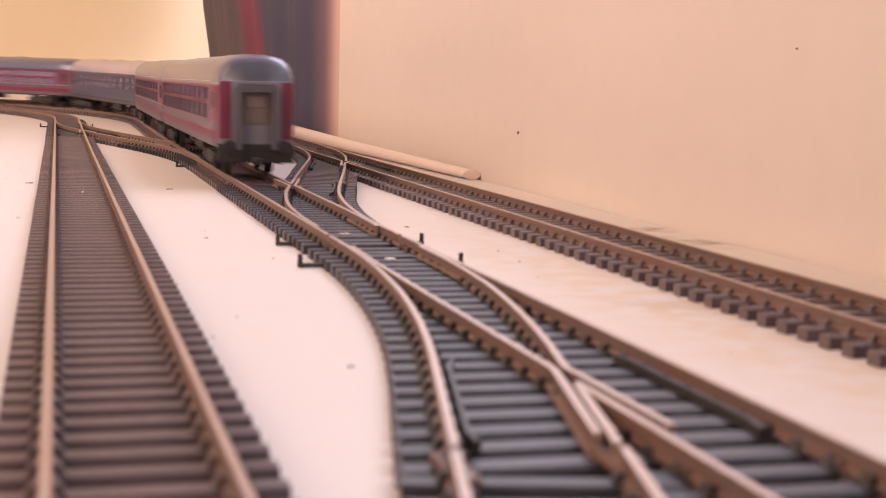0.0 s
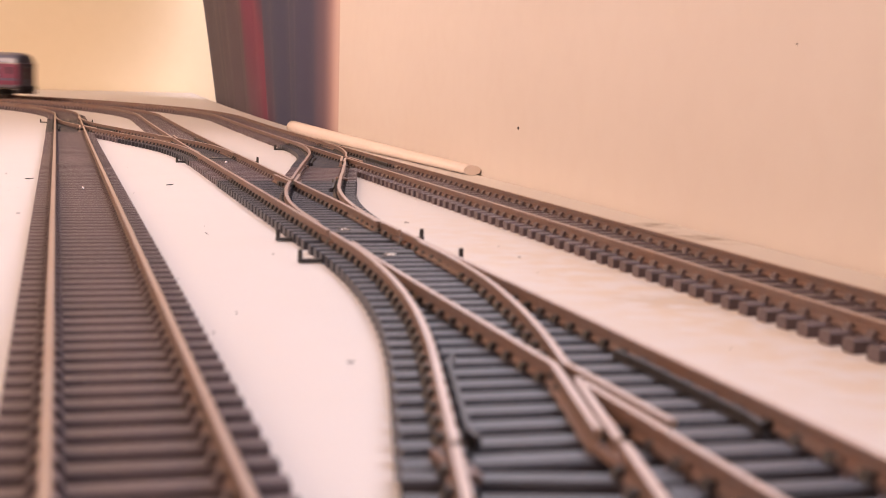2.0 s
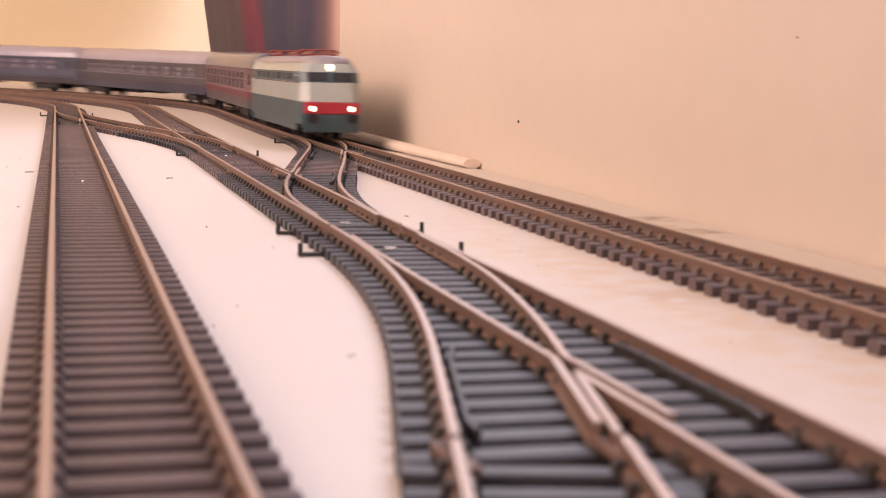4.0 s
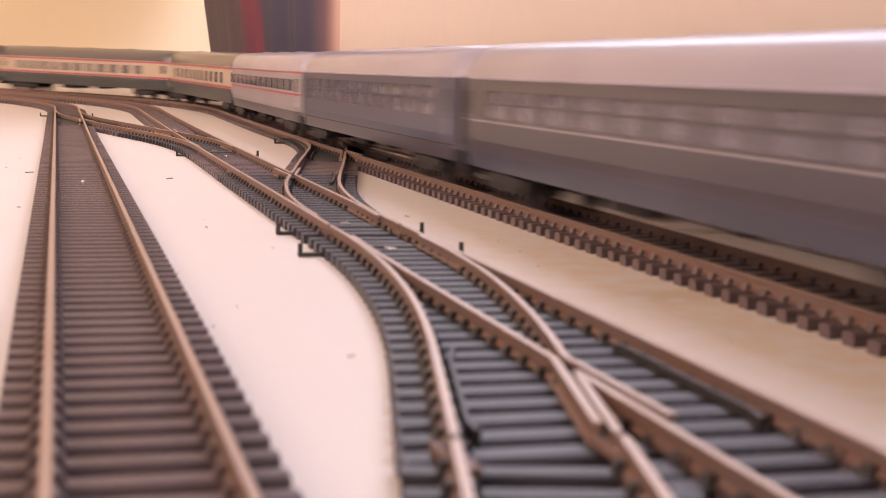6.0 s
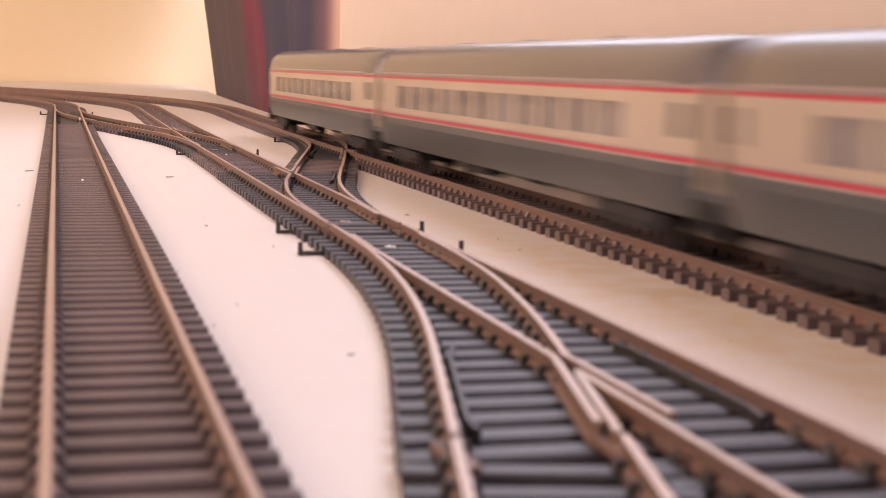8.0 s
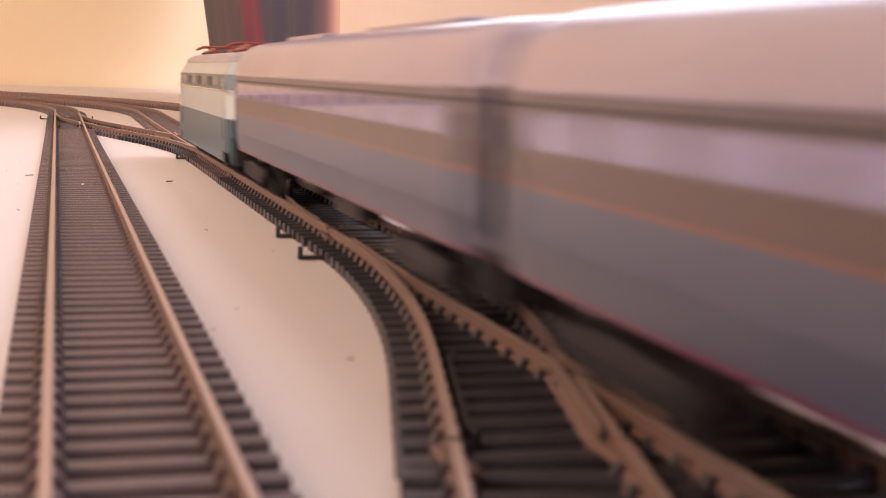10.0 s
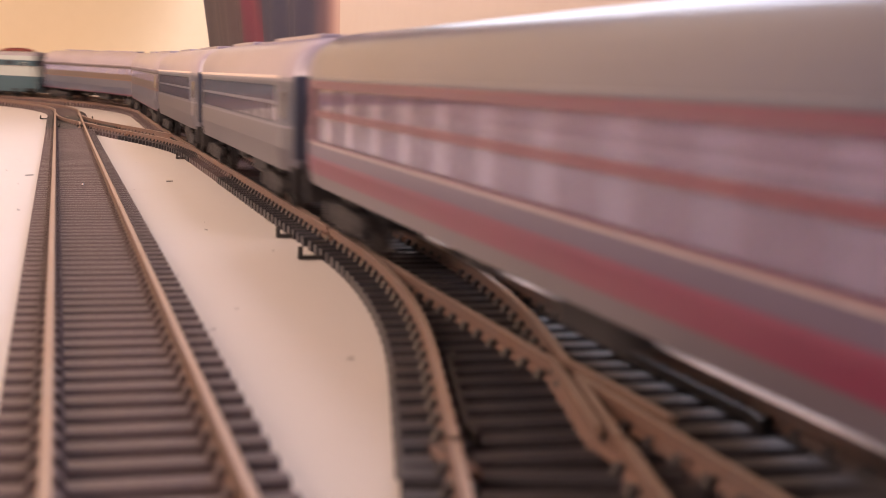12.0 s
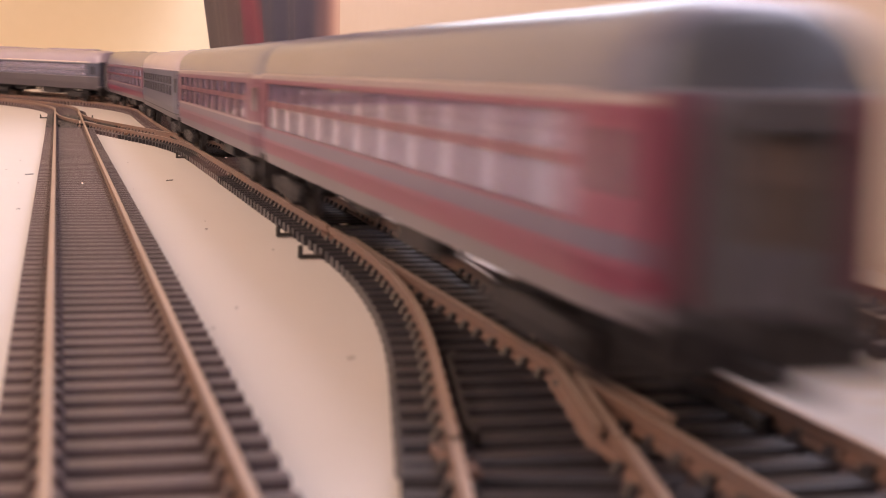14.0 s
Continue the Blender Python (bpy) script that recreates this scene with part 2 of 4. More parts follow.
def offset(x, y, a, across):
    return x + math.cos(a) * across, y - math.sin(a) * across


# ---- plan of the railway, metres ----
X_LEFT, X_MID, X_RIGHT = 0.007, 0.067, 0.127
Y_SOUTH, Y_BEND = -0.727, 1.085


def rise(y):
    """The board bows up a little towards its far end."""
    return 0.0098 * max(0.0, min(y, 1.9) - 0.6) ** 2


def oval(x, bend):
    """A closed loop, run away from the camera on its east side."""
    return Line(x, Y_SOUTH, 0.0, [("straight", Y_BEND - Y_SOUTH, 0), ("arc", 180, bend), ("straight", Y_BEND - Y_SOUTH, 0), ("arc", 180, bend)])


LOOP_LEFT, LOOP_MID, LOOP_RIGHT = oval(X_LEFT, 0.435), oval(X_MID, 0.495), oval(X_RIGHT, 0.555)

# ---- room ----

def slab(name, x0, x1, y0, y1, z0, z1, mat, label, category, bevel=0.0):
    bm = bmesh.new()
    box(bm, x0, x1, y0, y1, z0, z1, bevel)
    return tagged(new(name, mesh(name, bm, mat)), label, category, kind="structure")


def baseboard():
    """The layout board, bowed up a little at its far end."""
    bm = bmesh.new()
    ys = [-1400, 600, 700, 800, 880, 881] + [600 + 100 * i for i in range(3, 13)]
    ends = []
    for y in ys:
        z = rise(y * MM) * 1000 + Z_BOARD
        edge = 168.0 if y < 881 else 163.2
        ends.append([bm.verts.new(Vector(p) * MM) for p in ((-1250, y, z - 18), (-1250, y, z), (edge - 1.2, y, z), (edge, y, z - 1.2), (edge, y, z - 18))])
    for a, b in zip(ends, ends[1:]):
        for k in range(5):
            bm.faces.new((a[k], a[(k + 1) % 5], b[(k + 1) % 5], b[k]))
    bm.faces.new(ends[0])
    bm.faces.new(ends[-1])
    tagged(new("baseboard", mesh("baseboard", bm, BOARD)), "white painted layout board under the model railway", "layout board", kind="structure")


baseboard()
slab("floor", -1650, 1500, -2600, 2000, -775, -755, FLOOR, "brown tiled floor of the room", "floor")
slab("ceiling", -1650, 1500, -2600, 2000, 1700, 1760, CEIL, "plain pale painted ceiling", "ceiling")


def north_wall():
    """The far wall, with a tall window at its east end, behind the curtain."""
    bm = bmesh.new()
    box(bm, -1650, 400, 1804, 2000, -755, 1700)
    box(bm, 400, 1300, 1804, 2000, -755, 230)
    box(bm, 400, 1300, 1804, 2000, 1370, 1700)
    box(bm, 1300, 1500, 1804, 2000, -755, 1700)
    tagged(new("wall_north", mesh("wall_north", bm, YELLOW)), "warm yellow plaster wall", "wall", kind="structure")


north_wall()
slab("wall_south", -1650, 1500, -2600, -2450, -755, 1700, WALL, "peach plaster wall behind the camera", "wall")


def pierced(name, x0, x1, y0, y1, w0, w1, s0, s1, label):
    """A wall along y with a window opening through it."""
    bm = bmesh.new()
    box(bm, x0, x1, y0, y1, -755, s0)
    box(bm, x0, x1, y0, y1, s1, 1700)
    box(bm, x0, x1, y0, w0, s0, s1)
    box(bm, x0, x1, w1, y1, s0, s1)
    tagged(new(name, mesh(name, bm, WALL)), label, "wall", kind="structure")




def east_wall():
    """The low wall beside the board, stepped back behind the curtain, with a wide ledge on top."""
    bm = bmesh.new()
    box(bm, 168.4, 950, -1500, 874, -755, 90)
    box(bm, 178.4, 950, 874, 1380, -755, 90)
    tagged(new("wall_east", mesh("wall_east", bm, WALL)), "peach plaster wall close beside the tracks, topped by a wide ledge", "wall", kind="structure")


east_wall()
slab("wall_corner", 168.4, 1500, -2450, -1500, -755, 1700, WALL, "peach plaster wall beside the window bay", "wall")
pierced("wall_bay", 950, 1100, -1500, 1804, -1000, 1500, 130, 1500, "peach plaster wall of the bay with a window")
# The west wall is unseen, placed to suit the slope of the warm fill.
pierced("wall_west", -1650, -1500, -2450, 1804, -800, 1500, 300, 1600, "unseen peach plaster wall, added with an opening for the warm fill")


def curtain():
    """A heavy striped curtain that hangs past the edge of the board."""
    rig = thing("curtain", "heavy dark curtain with soft red and navy stripes", "curtain")
    heights = (-420, -100, -20, 0, 30, 60, 90, 120, 300, 760)
    rows = len(heights)
    bm = bmesh.new()
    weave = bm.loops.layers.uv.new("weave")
    place, cols = {}, []
    n = 130
    for i in range(n + 1):
        y = 892 + (1580 - 892) * i / n
        near = max(0.0, min(1.0, 1 - (y - 914) / 70))
        x = 170.5 + 4.2 * near + (1 - near) * (3.0 * math.sin(y / 21.0) + 1.3 * math.sin(y / 8.3 + 1))
        lean = 1.35 * (max(0.0, y - 922) / 655) ** 1.2
        col = []
        for d in (0, 1.6):
            for z in heights:
                v = bm.verts.new(((x + d) * MM, (y + lean * (max(-100, min(z, 120)) + 8)) * MM, z * MM))
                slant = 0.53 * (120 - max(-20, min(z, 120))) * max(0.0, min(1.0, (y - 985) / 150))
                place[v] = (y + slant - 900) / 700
                col.append(v)
        cols.append(col)
    for a, b in zip(cols, cols[1:]):
        for k in range(rows - 1):
            bm.faces.new((a[k], b[k], b[k + 1], a[k + 1]))
            bm.faces.new((a[k + rows], a[k + rows + 1], b[k + rows + 1], b[k + rows]))
        bm.faces.new((a[0], a[rows], b[rows], b[0]))
        bm.faces.new((a[rows - 1], b[rows - 1], b[2 * rows - 1], a[2 * rows - 1]))
    for c in (cols[0], cols[-1]):
        for k in range(rows - 1):
            bm.faces.new((c[k], c[k + 1], c[k + rows + 1], c[k + rows]))
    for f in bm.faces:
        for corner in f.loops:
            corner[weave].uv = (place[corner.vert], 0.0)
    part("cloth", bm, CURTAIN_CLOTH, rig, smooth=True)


curtain()

# ---- track ----
RAIL = [(-0.5, 0), (0.5, 0), (0.52, -0.65), (0.24, -0.9), (0.24, -2.0), (1.0, -2.25), (1.0, -2.5), (-1.0, -2.5), (-1.0, -2.25), (-0.24, -2.0), (-0.24, -0.9), (-0.52, -0.65)]
RAIL_SLOTS = [0] + [1] * 11
GAUGE = 8.25
STEP = 6.8


def rail_along(line, s0, s1, across, step=0.012):
    n = max(1, math.ceil((s1 - s0) / step))
    pts, heads = [], []
    for i in range(n + 1):
        x, y, a = line.at(s0 + (s1 - s0) * i / n)
        pts.append(offset(x, y, a, across * MM))
        heads.append(a)
    return sweep(bmesh.new(), pts, heads, RAIL, RAIL_SLOTS, follow=True)


def sleeper_into(bm, v0, v1, rails, along=3.3):
    """One sleeper with its rail chairs, lying across the y axis."""
    t, b = -2.5, Z_BOARD
    h, c = along / 2, 0.35
    ring = [(-h, b), (-h, t - c), (-h + c, t), (h - c, t), (h, t - c), (h, b)]
    ends = [[bm.verts.new((v * MM, y * MM, z * MM)) for y, z in ring] for v in (v0, v1)]
    for i in range(6):
        bm.faces.new((ends[0][i], ends[0][(i + 1) % 6], ends[1][(i + 1) % 6], ends[1][i]))
    bm.faces.new(ends[0])
    bm.faces.new(ends[1][::-1])
    for r in rails:
        for side in (-1, 1):
            u0, u1 = sorted((r + side * 0.75, r + side * 1.9))
            lo, hi = (t - 0.05, t + 1.05)
            base = [bm.verts.new((u * MM, y * MM, lo * MM)) for u, y in ((u0, -1.1), (u1, -1.1), (u1, 1.1), (u0, 1.1))]
            k0, k1 = (u0, u0 + 0.5) if side > 0 else (u1 - 0.5, u1)
            top = [bm.verts.new((u * MM, y * MM, hi * MM)) for u, y in ((k0, -0.8), (k1, -0.8), (k1, 0.8), (k0, 0.8))]
            for i in range(4):
                bm.faces.new((base[i], base[(i + 1) % 4], top[(i + 1) % 4], top[i]))
            bm.faces.new(top)


def plain_sleeper():
    bm = bmesh.new()
    sleeper_into(bm, -13.4, 13.4, (-GAUGE, GAUGE))
    return mesh("sleeper", bm, SLEEPER)


SLEEPER_MESH = plain_sleeper()
NEAR = []  # sleepers that stand alone, set at the end of the file


def track(label, line, stretches):
    """Rails, webs and sleepers along the stretches of a line that no turnout fills."""
    rig = thing("railway_track", label, "model track", "tracks of the layout")
    far = bmesh.new()
    sx = [(v.co.x, v.co.y, v.co.z) for v in SLEEPER_MESH.vertices]
    faces = [tuple(p.vertices) for p in SLEEPER_MESH.polygons]
    for s0, s1 in stretches:
        for across in (-GAUGE, GAUGE):
            part("rail", rail_along(line, s0, s1, across), (RAILTOP, RUST), rig)
            n = max(1, math.ceil((s1 - s0) / 0.02))
            at = [line.at(s0 + (s1 - s0) * i / n) for i in range(n + 1)]
            web = sweep(bmesh.new(), [offset(x, y, a, across * MM) for x, y, a in at], [a for x, y, a in at],
                        [(-1.1, -2.9), (1.1, -2.9), (1.1, -4.6), (-1.1, -4.6)], [0] * 4, follow=True)
            part("sleeper_web", web, SLEEPER, rig)
        count = int((s1 - s0) / (STEP * MM))
        for i in range(count):
            x, y, a = line.at(s0 + (i + 0.5) * (s1 - s0) / count)
            m = Matrix.Translation((x, y, rise(y))) @ Matrix.Rotation(-a, 4, "Z") @ Matrix.Rotation(radians(random.uniform(-0.5, 0.5)), 4, "Z")
            if 0.06 < y < 0.80 and x > -0.02:
                NEAR.append((m, rig, y < 0.128 and x > 0.02))
                continue
            vs = [far.verts.new(m @ Vector(c)) for c in sx]
            for f in faces:
                far.faces.new([vs[k] for k in f])
    tagged(part("sleeper_bed", far, SLEEPER, rig), kind="stuff")
    return rig


def run(y):
    return y - Y_SOUTH


track("brown model track with rusty rails, straight then bending away", LOOP_LEFT, [(run(0.056), run(0.866)), (run(1.051), LOOP_LEFT.length + run(-0.129))])
track("brown model track between the turnouts of the middle line", LOOP_MID, [(run(0.5), run(0.61)), (run(0.795), LOOP_MID.length + run(0.127))])
track("brown model track with rusty rails close beside the wall", LOOP_RIGHT, [(run(-0.3), run(0.571)), (run(0.756), LOOP_RIGHT.length + run(-0.3))])

BEND, TOE_ANGLE = 610.0, 12.0
U1 = BEND * math.sin(radians(TOE_ANGLE))
O1 = BEND * (1 - math.cos(radians(TOE_ANGLE)))
SLOPE = math.tan(radians(TOE_ANGLE))


def swing(u):
    """How far the branch of a turnout has left the straight route, u mm past the toe."""
    return 0.0 if u <= 0 else (BEND - math.sqrt(BEND * BEND - u * u) if u < U1 else O1 + (u - U1) * SLOPE)


def turnout(side, label):
    """A turnout with its toe at the origin, its straight route along +y and its branch to the given side."""
    rig = thing("turnout", label, "model turnout", "turnouts of the layout")
    first, last, nose = -15.0, 170.0, 142.0

    def rail(name, pts, mats=(RAILTOP, RUST), profile=RAIL, slots=RAIL_SLOTS, lab=""):
        pts = [(u, v * side) for u, v in pts]
        heads = []
        for i in range(len(pts)):
            (a, b), (c, d) = pts[max(0, i - 1)], pts[min(len(pts) - 1, i + 1)]
            heads.append(math.atan2(d - b, c - a))
        part(name, sweep(bmesh.new(), [(v * MM, u * MM) for u, v in pts], heads, profile, slots), mats, rig, lab)

    def steps(a, b, n=16):
        return [a + (b - a) * i / n for i in range(n + 1)]

    rail("stock_rail", [(first, -GAUGE), (last, -GAUGE)])
    rail("stock_rail", [(u, GAUGE + swing(u)) for u in steps(first, last, 24)])
    rail("switch_blade", [(4, GAUGE - 1.0), (30, GAUGE - 0.2), (60, GAUGE), (134, GAUGE), (137, GAUGE + 0.6), (166, GAUGE + 6.6)])
    rail("switch_blade", [(u, -GAUGE + swing(u) + max(0.0, 1.0 - u / 60)) for u in steps(4, 132, 20)] + [(134, 6.5), (137, 6.3), (164, 5.9)])
    rail("frog_rail", [(nose, GAUGE), (last, GAUGE)])
    rail("frog_rail", [(u, -GAUGE + swing(u)) for u in steps(nose + 2, last, 6)])
    bm = bmesh.new()
    for k in range(4):
        u = 133 + k * 4.0
        w = 1.2 + 0.55 * k
        box(bm, 7.4 * side - w, 7.4 * side + w, u, u + 4.6, -3.2, -1.2, 0.2)
    part("frog", bm, BLACK, rig, "black plastic frog")
    guard = [(-0.3, -1.3), (0.3, -1.3), (0.3, -2.6), (-0.3, -2.6)]
    for path in ([(120, -5.5), (125, -6.2), (158, -6.2), (162, -5.5)],
                 [(u, GAUGE + swing(u) + d) for u, d in ((120, -2.9), (125, -2.1), (142, -2.1), (158, -2.1), (162, -2.9))]):
        rail("check_rail", path, BLACK, guard, [0] * 4, "black plastic check rail")
    tie = bmesh.new()
    box(tie, -17.4, 18.6, 2.4, 4.0, -4.5, -3.7, 0.2)
    # Wide black block added to darken the recess around the bar.
    box(tie, -7.2, 7.2, 0.4, 5.2, -4.4, -2.3, 0.2)
    tie_ob = part("tie_bar", tie, BLACK, rig, "black plastic point tie bar")
    for x in (-16.9, 18.1):
        pin = bmesh.new()
        rod(pin, (x, 3.2, -4.4), (x, 3.2, -1.8), 0.55, 10, 0.5)
        part("pin", pin, BLACK, tie_ob)
    plate = bmesh.new()
    box(plate, -1.3, 1.3, 6.9, 9.4, -2.6, -2.2, 0.2)
    part("spring_plate", plate, STEEL, rig, "small bright metal spring plate")
    # Black pads put in for the shade of the recess between the sleepers.
    for u in (-4.2, 9.2):
        pad = bmesh.new()
        box(pad, -6.4, 6.4, u - 1.5, u + 1.5, -4.6, -2.9, 0.2)
        part("slide_pad", pad, BLACK, rig, "black pad added for the dark recess between the blades")
    for path in ([(first, -GAUGE), (last, -GAUGE)], [(u, GAUGE + swing(u)) for u in steps(first, last, 16)]):
        rail("sleeper_web", path, TIMBER, [(-1.2, -2.9), (1.2, -2.9), (1.2, -4.6), (-1.2, -4.6)], [0] * 4)
    for u, v in ((first, -GAUGE), (first, GAUGE), (last, -GAUGE), (last, GAUGE), (last, GAUGE + swing(last)), (last, -GAUGE + swing(last))):
        joint = bmesh.new()
        box(joint, v * side - 1.25, v * side + 1.25, u - 5, u + 5, -2.5, -1.5, 0.2)
        part("rail_joiner", joint, RUST, rig, "folded metal rail joiner")
    count = int((last - first) / STEP)
    for i in range(count):
        u = first + (i + 0.5) * (last - first) / count
        o = swing(u)
        bm = bmesh.new()
        rails = {-GAUGE, GAUGE, GAUGE + o, -GAUGE + o} if u > 40 else {-GAUGE, GAUGE + o}
        v0, v1 = sorted((-13.6 * side, (13.6 + o) * side))
        sleeper_into(bm, v0, v1, [r * side for r in sorted(rails)], 4.1)
        ob = part("sleeper", bm, TIMBER, rig)
        ob.location = (0, u * MM, 0)
    return rig


def placed(x, y, turn):
    """The pose of a turnout on the bowed board: its toe at y, turned about the upright."""
    way = 1 if turn == 0 else -1
    tilt = math.degrees(math.atan2(rise(y + way * 0.17) - rise(y), 0.17))
    return pose(x, y, rise(y), 0, 0, turn) @ pose(0, 0, 0, tilt)


T_RIGHT = turnout(1, "black plastic turnout with rusty rails and curved branch")
T_RIGHT.matrix_basis = placed(X_MID, 0.297, 180)
copy_thing(T_RIGHT, placed(X_MID, 0.330, 0))
copy_thing(T_RIGHT, placed(X_RIGHT, 0.741, 180))
copy_thing(T_RIGHT, placed(X_LEFT, -0.114, 0))
T_LEFT = turnout(-1, "black plastic turnout with rusty rails, its branch mirrored")
T_LEFT.matrix_basis = placed(X_MID, 0.625, 0)
copy_thing(T_LEFT, placed(X_LEFT, 1.036, 180))


def link(label, x, y, side):
    """The short straight track between two turnouts of a crossover."""
    line = Line(x + side * swing(170) * MM, y, side * radians(TOE_ANGLE), [("straight", 0.0727, 0)])
    track(label, line, [(0.0, line.length)])


def track_pin(x, y):
    bm = bmesh.new()
    rod(bm, (x, y, rise(y * MM) * 1000 - 4.0), (x, y, rise(y * MM) * 1000 - 2.1), 0.3, 8)
    rod(bm, (x, y, rise(y * MM) * 1000 - 2.2), (x, y, rise(y * MM) * 1000 - 1.7), 0.5, 10, 0.3)
    tagged(new("track_pin", mesh("track_pin", bm, STEEL)), "small bright steel pin holding down the track", "track pin", "track pins")


for pin_x, pin_y in ((7.6, 459.0), (67.4, 594.0), (60.0, 551.5)):
    track_pin(pin_x, pin_y)
link("short brown track piece linking two turnouts", X_MID, 0.5, 1)
link("short brown track piece linking two turnouts", X_MID, 0.795, -1)
link("short brown track piece linking two turnouts", X_LEFT, 0.056, 1)


# ---- clutter on the board ----
def cream_tube():
    rig = thing("paper_tube", "cream rolled paper tube, squashed at one end, lying beside the wall", "paper tube")
    bm = bmesh.new()
    p, q = Vector((150.6, 940, 0)), Vector((164.3, 562, 0))
    side = (q - p).normalized().cross(Vector((0, 0, 1))).normalized()
    rings = []
    for i in range(13):
        k = i / 12
        c = p.lerp(q, k)
        wide, high = 4.3 - 0.6 * k, 4.0 - 2.0 * k  # squashed flatter towards one end
        c.z = Z_BOARD + rise(c.y * MM) * 1000 + high
        rings.append([bm.verts.new((c + side * math.cos(a / 20 * math.tau) * (wide - d) + Vector((0, 0, 1)) * math.sin(a / 20 * math.tau) * (high - d)) * MM) for d in (0, 0.6) for a in range(20)])
    for a, b in zip(rings, rings[1:]):
        for o in (0, 20):
            for k in range(20):
                bm.faces.new((a[o + k], a[o + (k + 1) % 20], b[o + (k + 1) % 20], b[o + k]))
    for r in (rings[0], rings[-1]):
        for k in range(20):
            bm.faces.new((r[k], r[(k + 1) % 20], r[20 + (k + 1) % 20], r[20 + k]))
        bm.faces.new(r[20:])
    roll = part("roll", bm, CREAM, rig)
    for p in roll.data.polygons:
        p.use_smooth = abs(p.normal.y) < 0.7


cream_tube()


def specks():
    """Specks of dirt on the board and two marks on the wall."""
    bm = bmesh.new()
    rng = random.Random(7)
    spots = [(rng.uniform(18, 50), rng.uniform(150, 700)) for _ in range(15)] + [(rng.uniform(84, 108), rng.uniform(170, 520)) for _ in range(9)] + [(rng.uniform(-30, -10), rng.uniform(350, 800)) for _ in range(9)]
    for x0, x1, y in ((-11.1, -8.4, 530), (36.6, 38.9, 504)):
        rod(bm, (x0, y, Z_BOARD + 0.12), (x1, y + 1.5, Z_BOARD + 0.12), 0.16, 6)
    for x, y in spots:
        r = rng.uniform(0.05, 0.13)
        a = rng.uniform(0, math.pi)
        d = Vector((math.cos(a), math.sin(a), 0)) * rng.choice((r, r, 5 * r))
        rod(bm, (x - d.x, y - d.y, Z_BOARD + r * 0.6), (x + d.x, y + d.y, Z_BOARD + r * 0.6), r, 6)
    tagged(new("board_grit", mesh("board_grit", bm, UNDER)), "scattered dark specks of grit on the board", "grit", kind="stuff")
    for y, z, r in ((515, 16.5, 0.8), (306, 44.5, 0.24)):
        bm = bmesh.new()
        rod(bm, (168.9, y, z), (168.0, y, z), r, 10, r * 0.6)
        tagged(new("wall_nail", mesh("wall_nail", bm, SEAT)), "small brown nail head in the plaster wall", "nail")


specks()


# ---- rolling stock: local +y is forward, z = 0 at the rail head, all in mm ----
HALF, CANT, APEX, FLOOR_Z = 14.5, 33.0, 43.0, 10.4
TAPER = 13.0  # length over which the door ends draw in


def roof_profile(n=14, half=HALF, cant=CANT, apex=APEX):
    pts = []
    for i in range(n + 1):
        a = math.pi * i / n
        c, s = math.cos(a), math.sin(a)
        pts.append((half * math.copysign(abs(c) ** 0.72, c), cant + (apex - cant) * s ** 0.85))
    return pts


def shell(bm, stations, slots_of):
    """Skin over rings of points, with caps."""
    rings = [[bm.verts.new(Vector(p) * MM) for p in ring] for ring in stations]
    for j, (a, b) in enumerate(zip(rings, rings[1:])):
        for i in range(len(a) - 1):
            bm.faces.new((a[i], a[i + 1], b[i + 1], b[i])).material_index = slots_of(i, j)
    for r in (rings[0], rings[-1]):
        bm.faces.new(r).material_index = slots_of(0, 0)


def side_wall(bm, sign, length, rows, windows, wz):
    """One flank as a skin of painted rows, with real window openings and their reveals."""
    x, inner = sign * HALF, sign * (HALF - 1.1)
    h = length / 2
    cuts = sorted({-h, -h + TAPER, h - TAPER, h, *(e for w in windows for e in w)})
    levels = sorted({r[0] for r in rows} | {rows[-1][1], 16.0, *wz})

    def tuck(z):
        return sign * max(0.0, 16.0 - z) * 0.16

    def quad(pts, slot):
        pts = [(px - tuck(pz), py, pz) for px, py, pz in pts]
        bm.faces.new([bm.verts.new(Vector(p) * MM) for p in pts]).material_index = slot

    for z0, z1 in zip(levels, levels[1:]):
        slot = next(k for k, r in enumerate(rows) if r[0] <= (z0 + z1) / 2 < r[1])
        for y0, y1 in zip(cuts, cuts[1:]):
            mid = (y0 + y1) / 2
            if wz[0] <= (z0 + z1) / 2 < wz[1] and any(a < mid < b for a, b in windows):
                continue
            quad([(x, y0, z0), (x, y1, z0), (x, y1, z1), (x, y0, z1)], slot)
            quad([(inner, y0, z0), (inner, y0, z1), (inner, y1, z1), (inner, y1, z0)], slot)
    k = len(rows)
    for a, b in windows:
        for p, q in (((a, wz[0]), (b, wz[0])), ((b, wz[0]), (b, wz[1])), ((b, wz[1]), (a, wz[1])), ((a, wz[1]), (a, wz[0]))):
            quad([(x, p[0], p[1]), (x, q[0], q[1]), (inner, q[0], q[1]), (inner, p[0], p[1])], k)


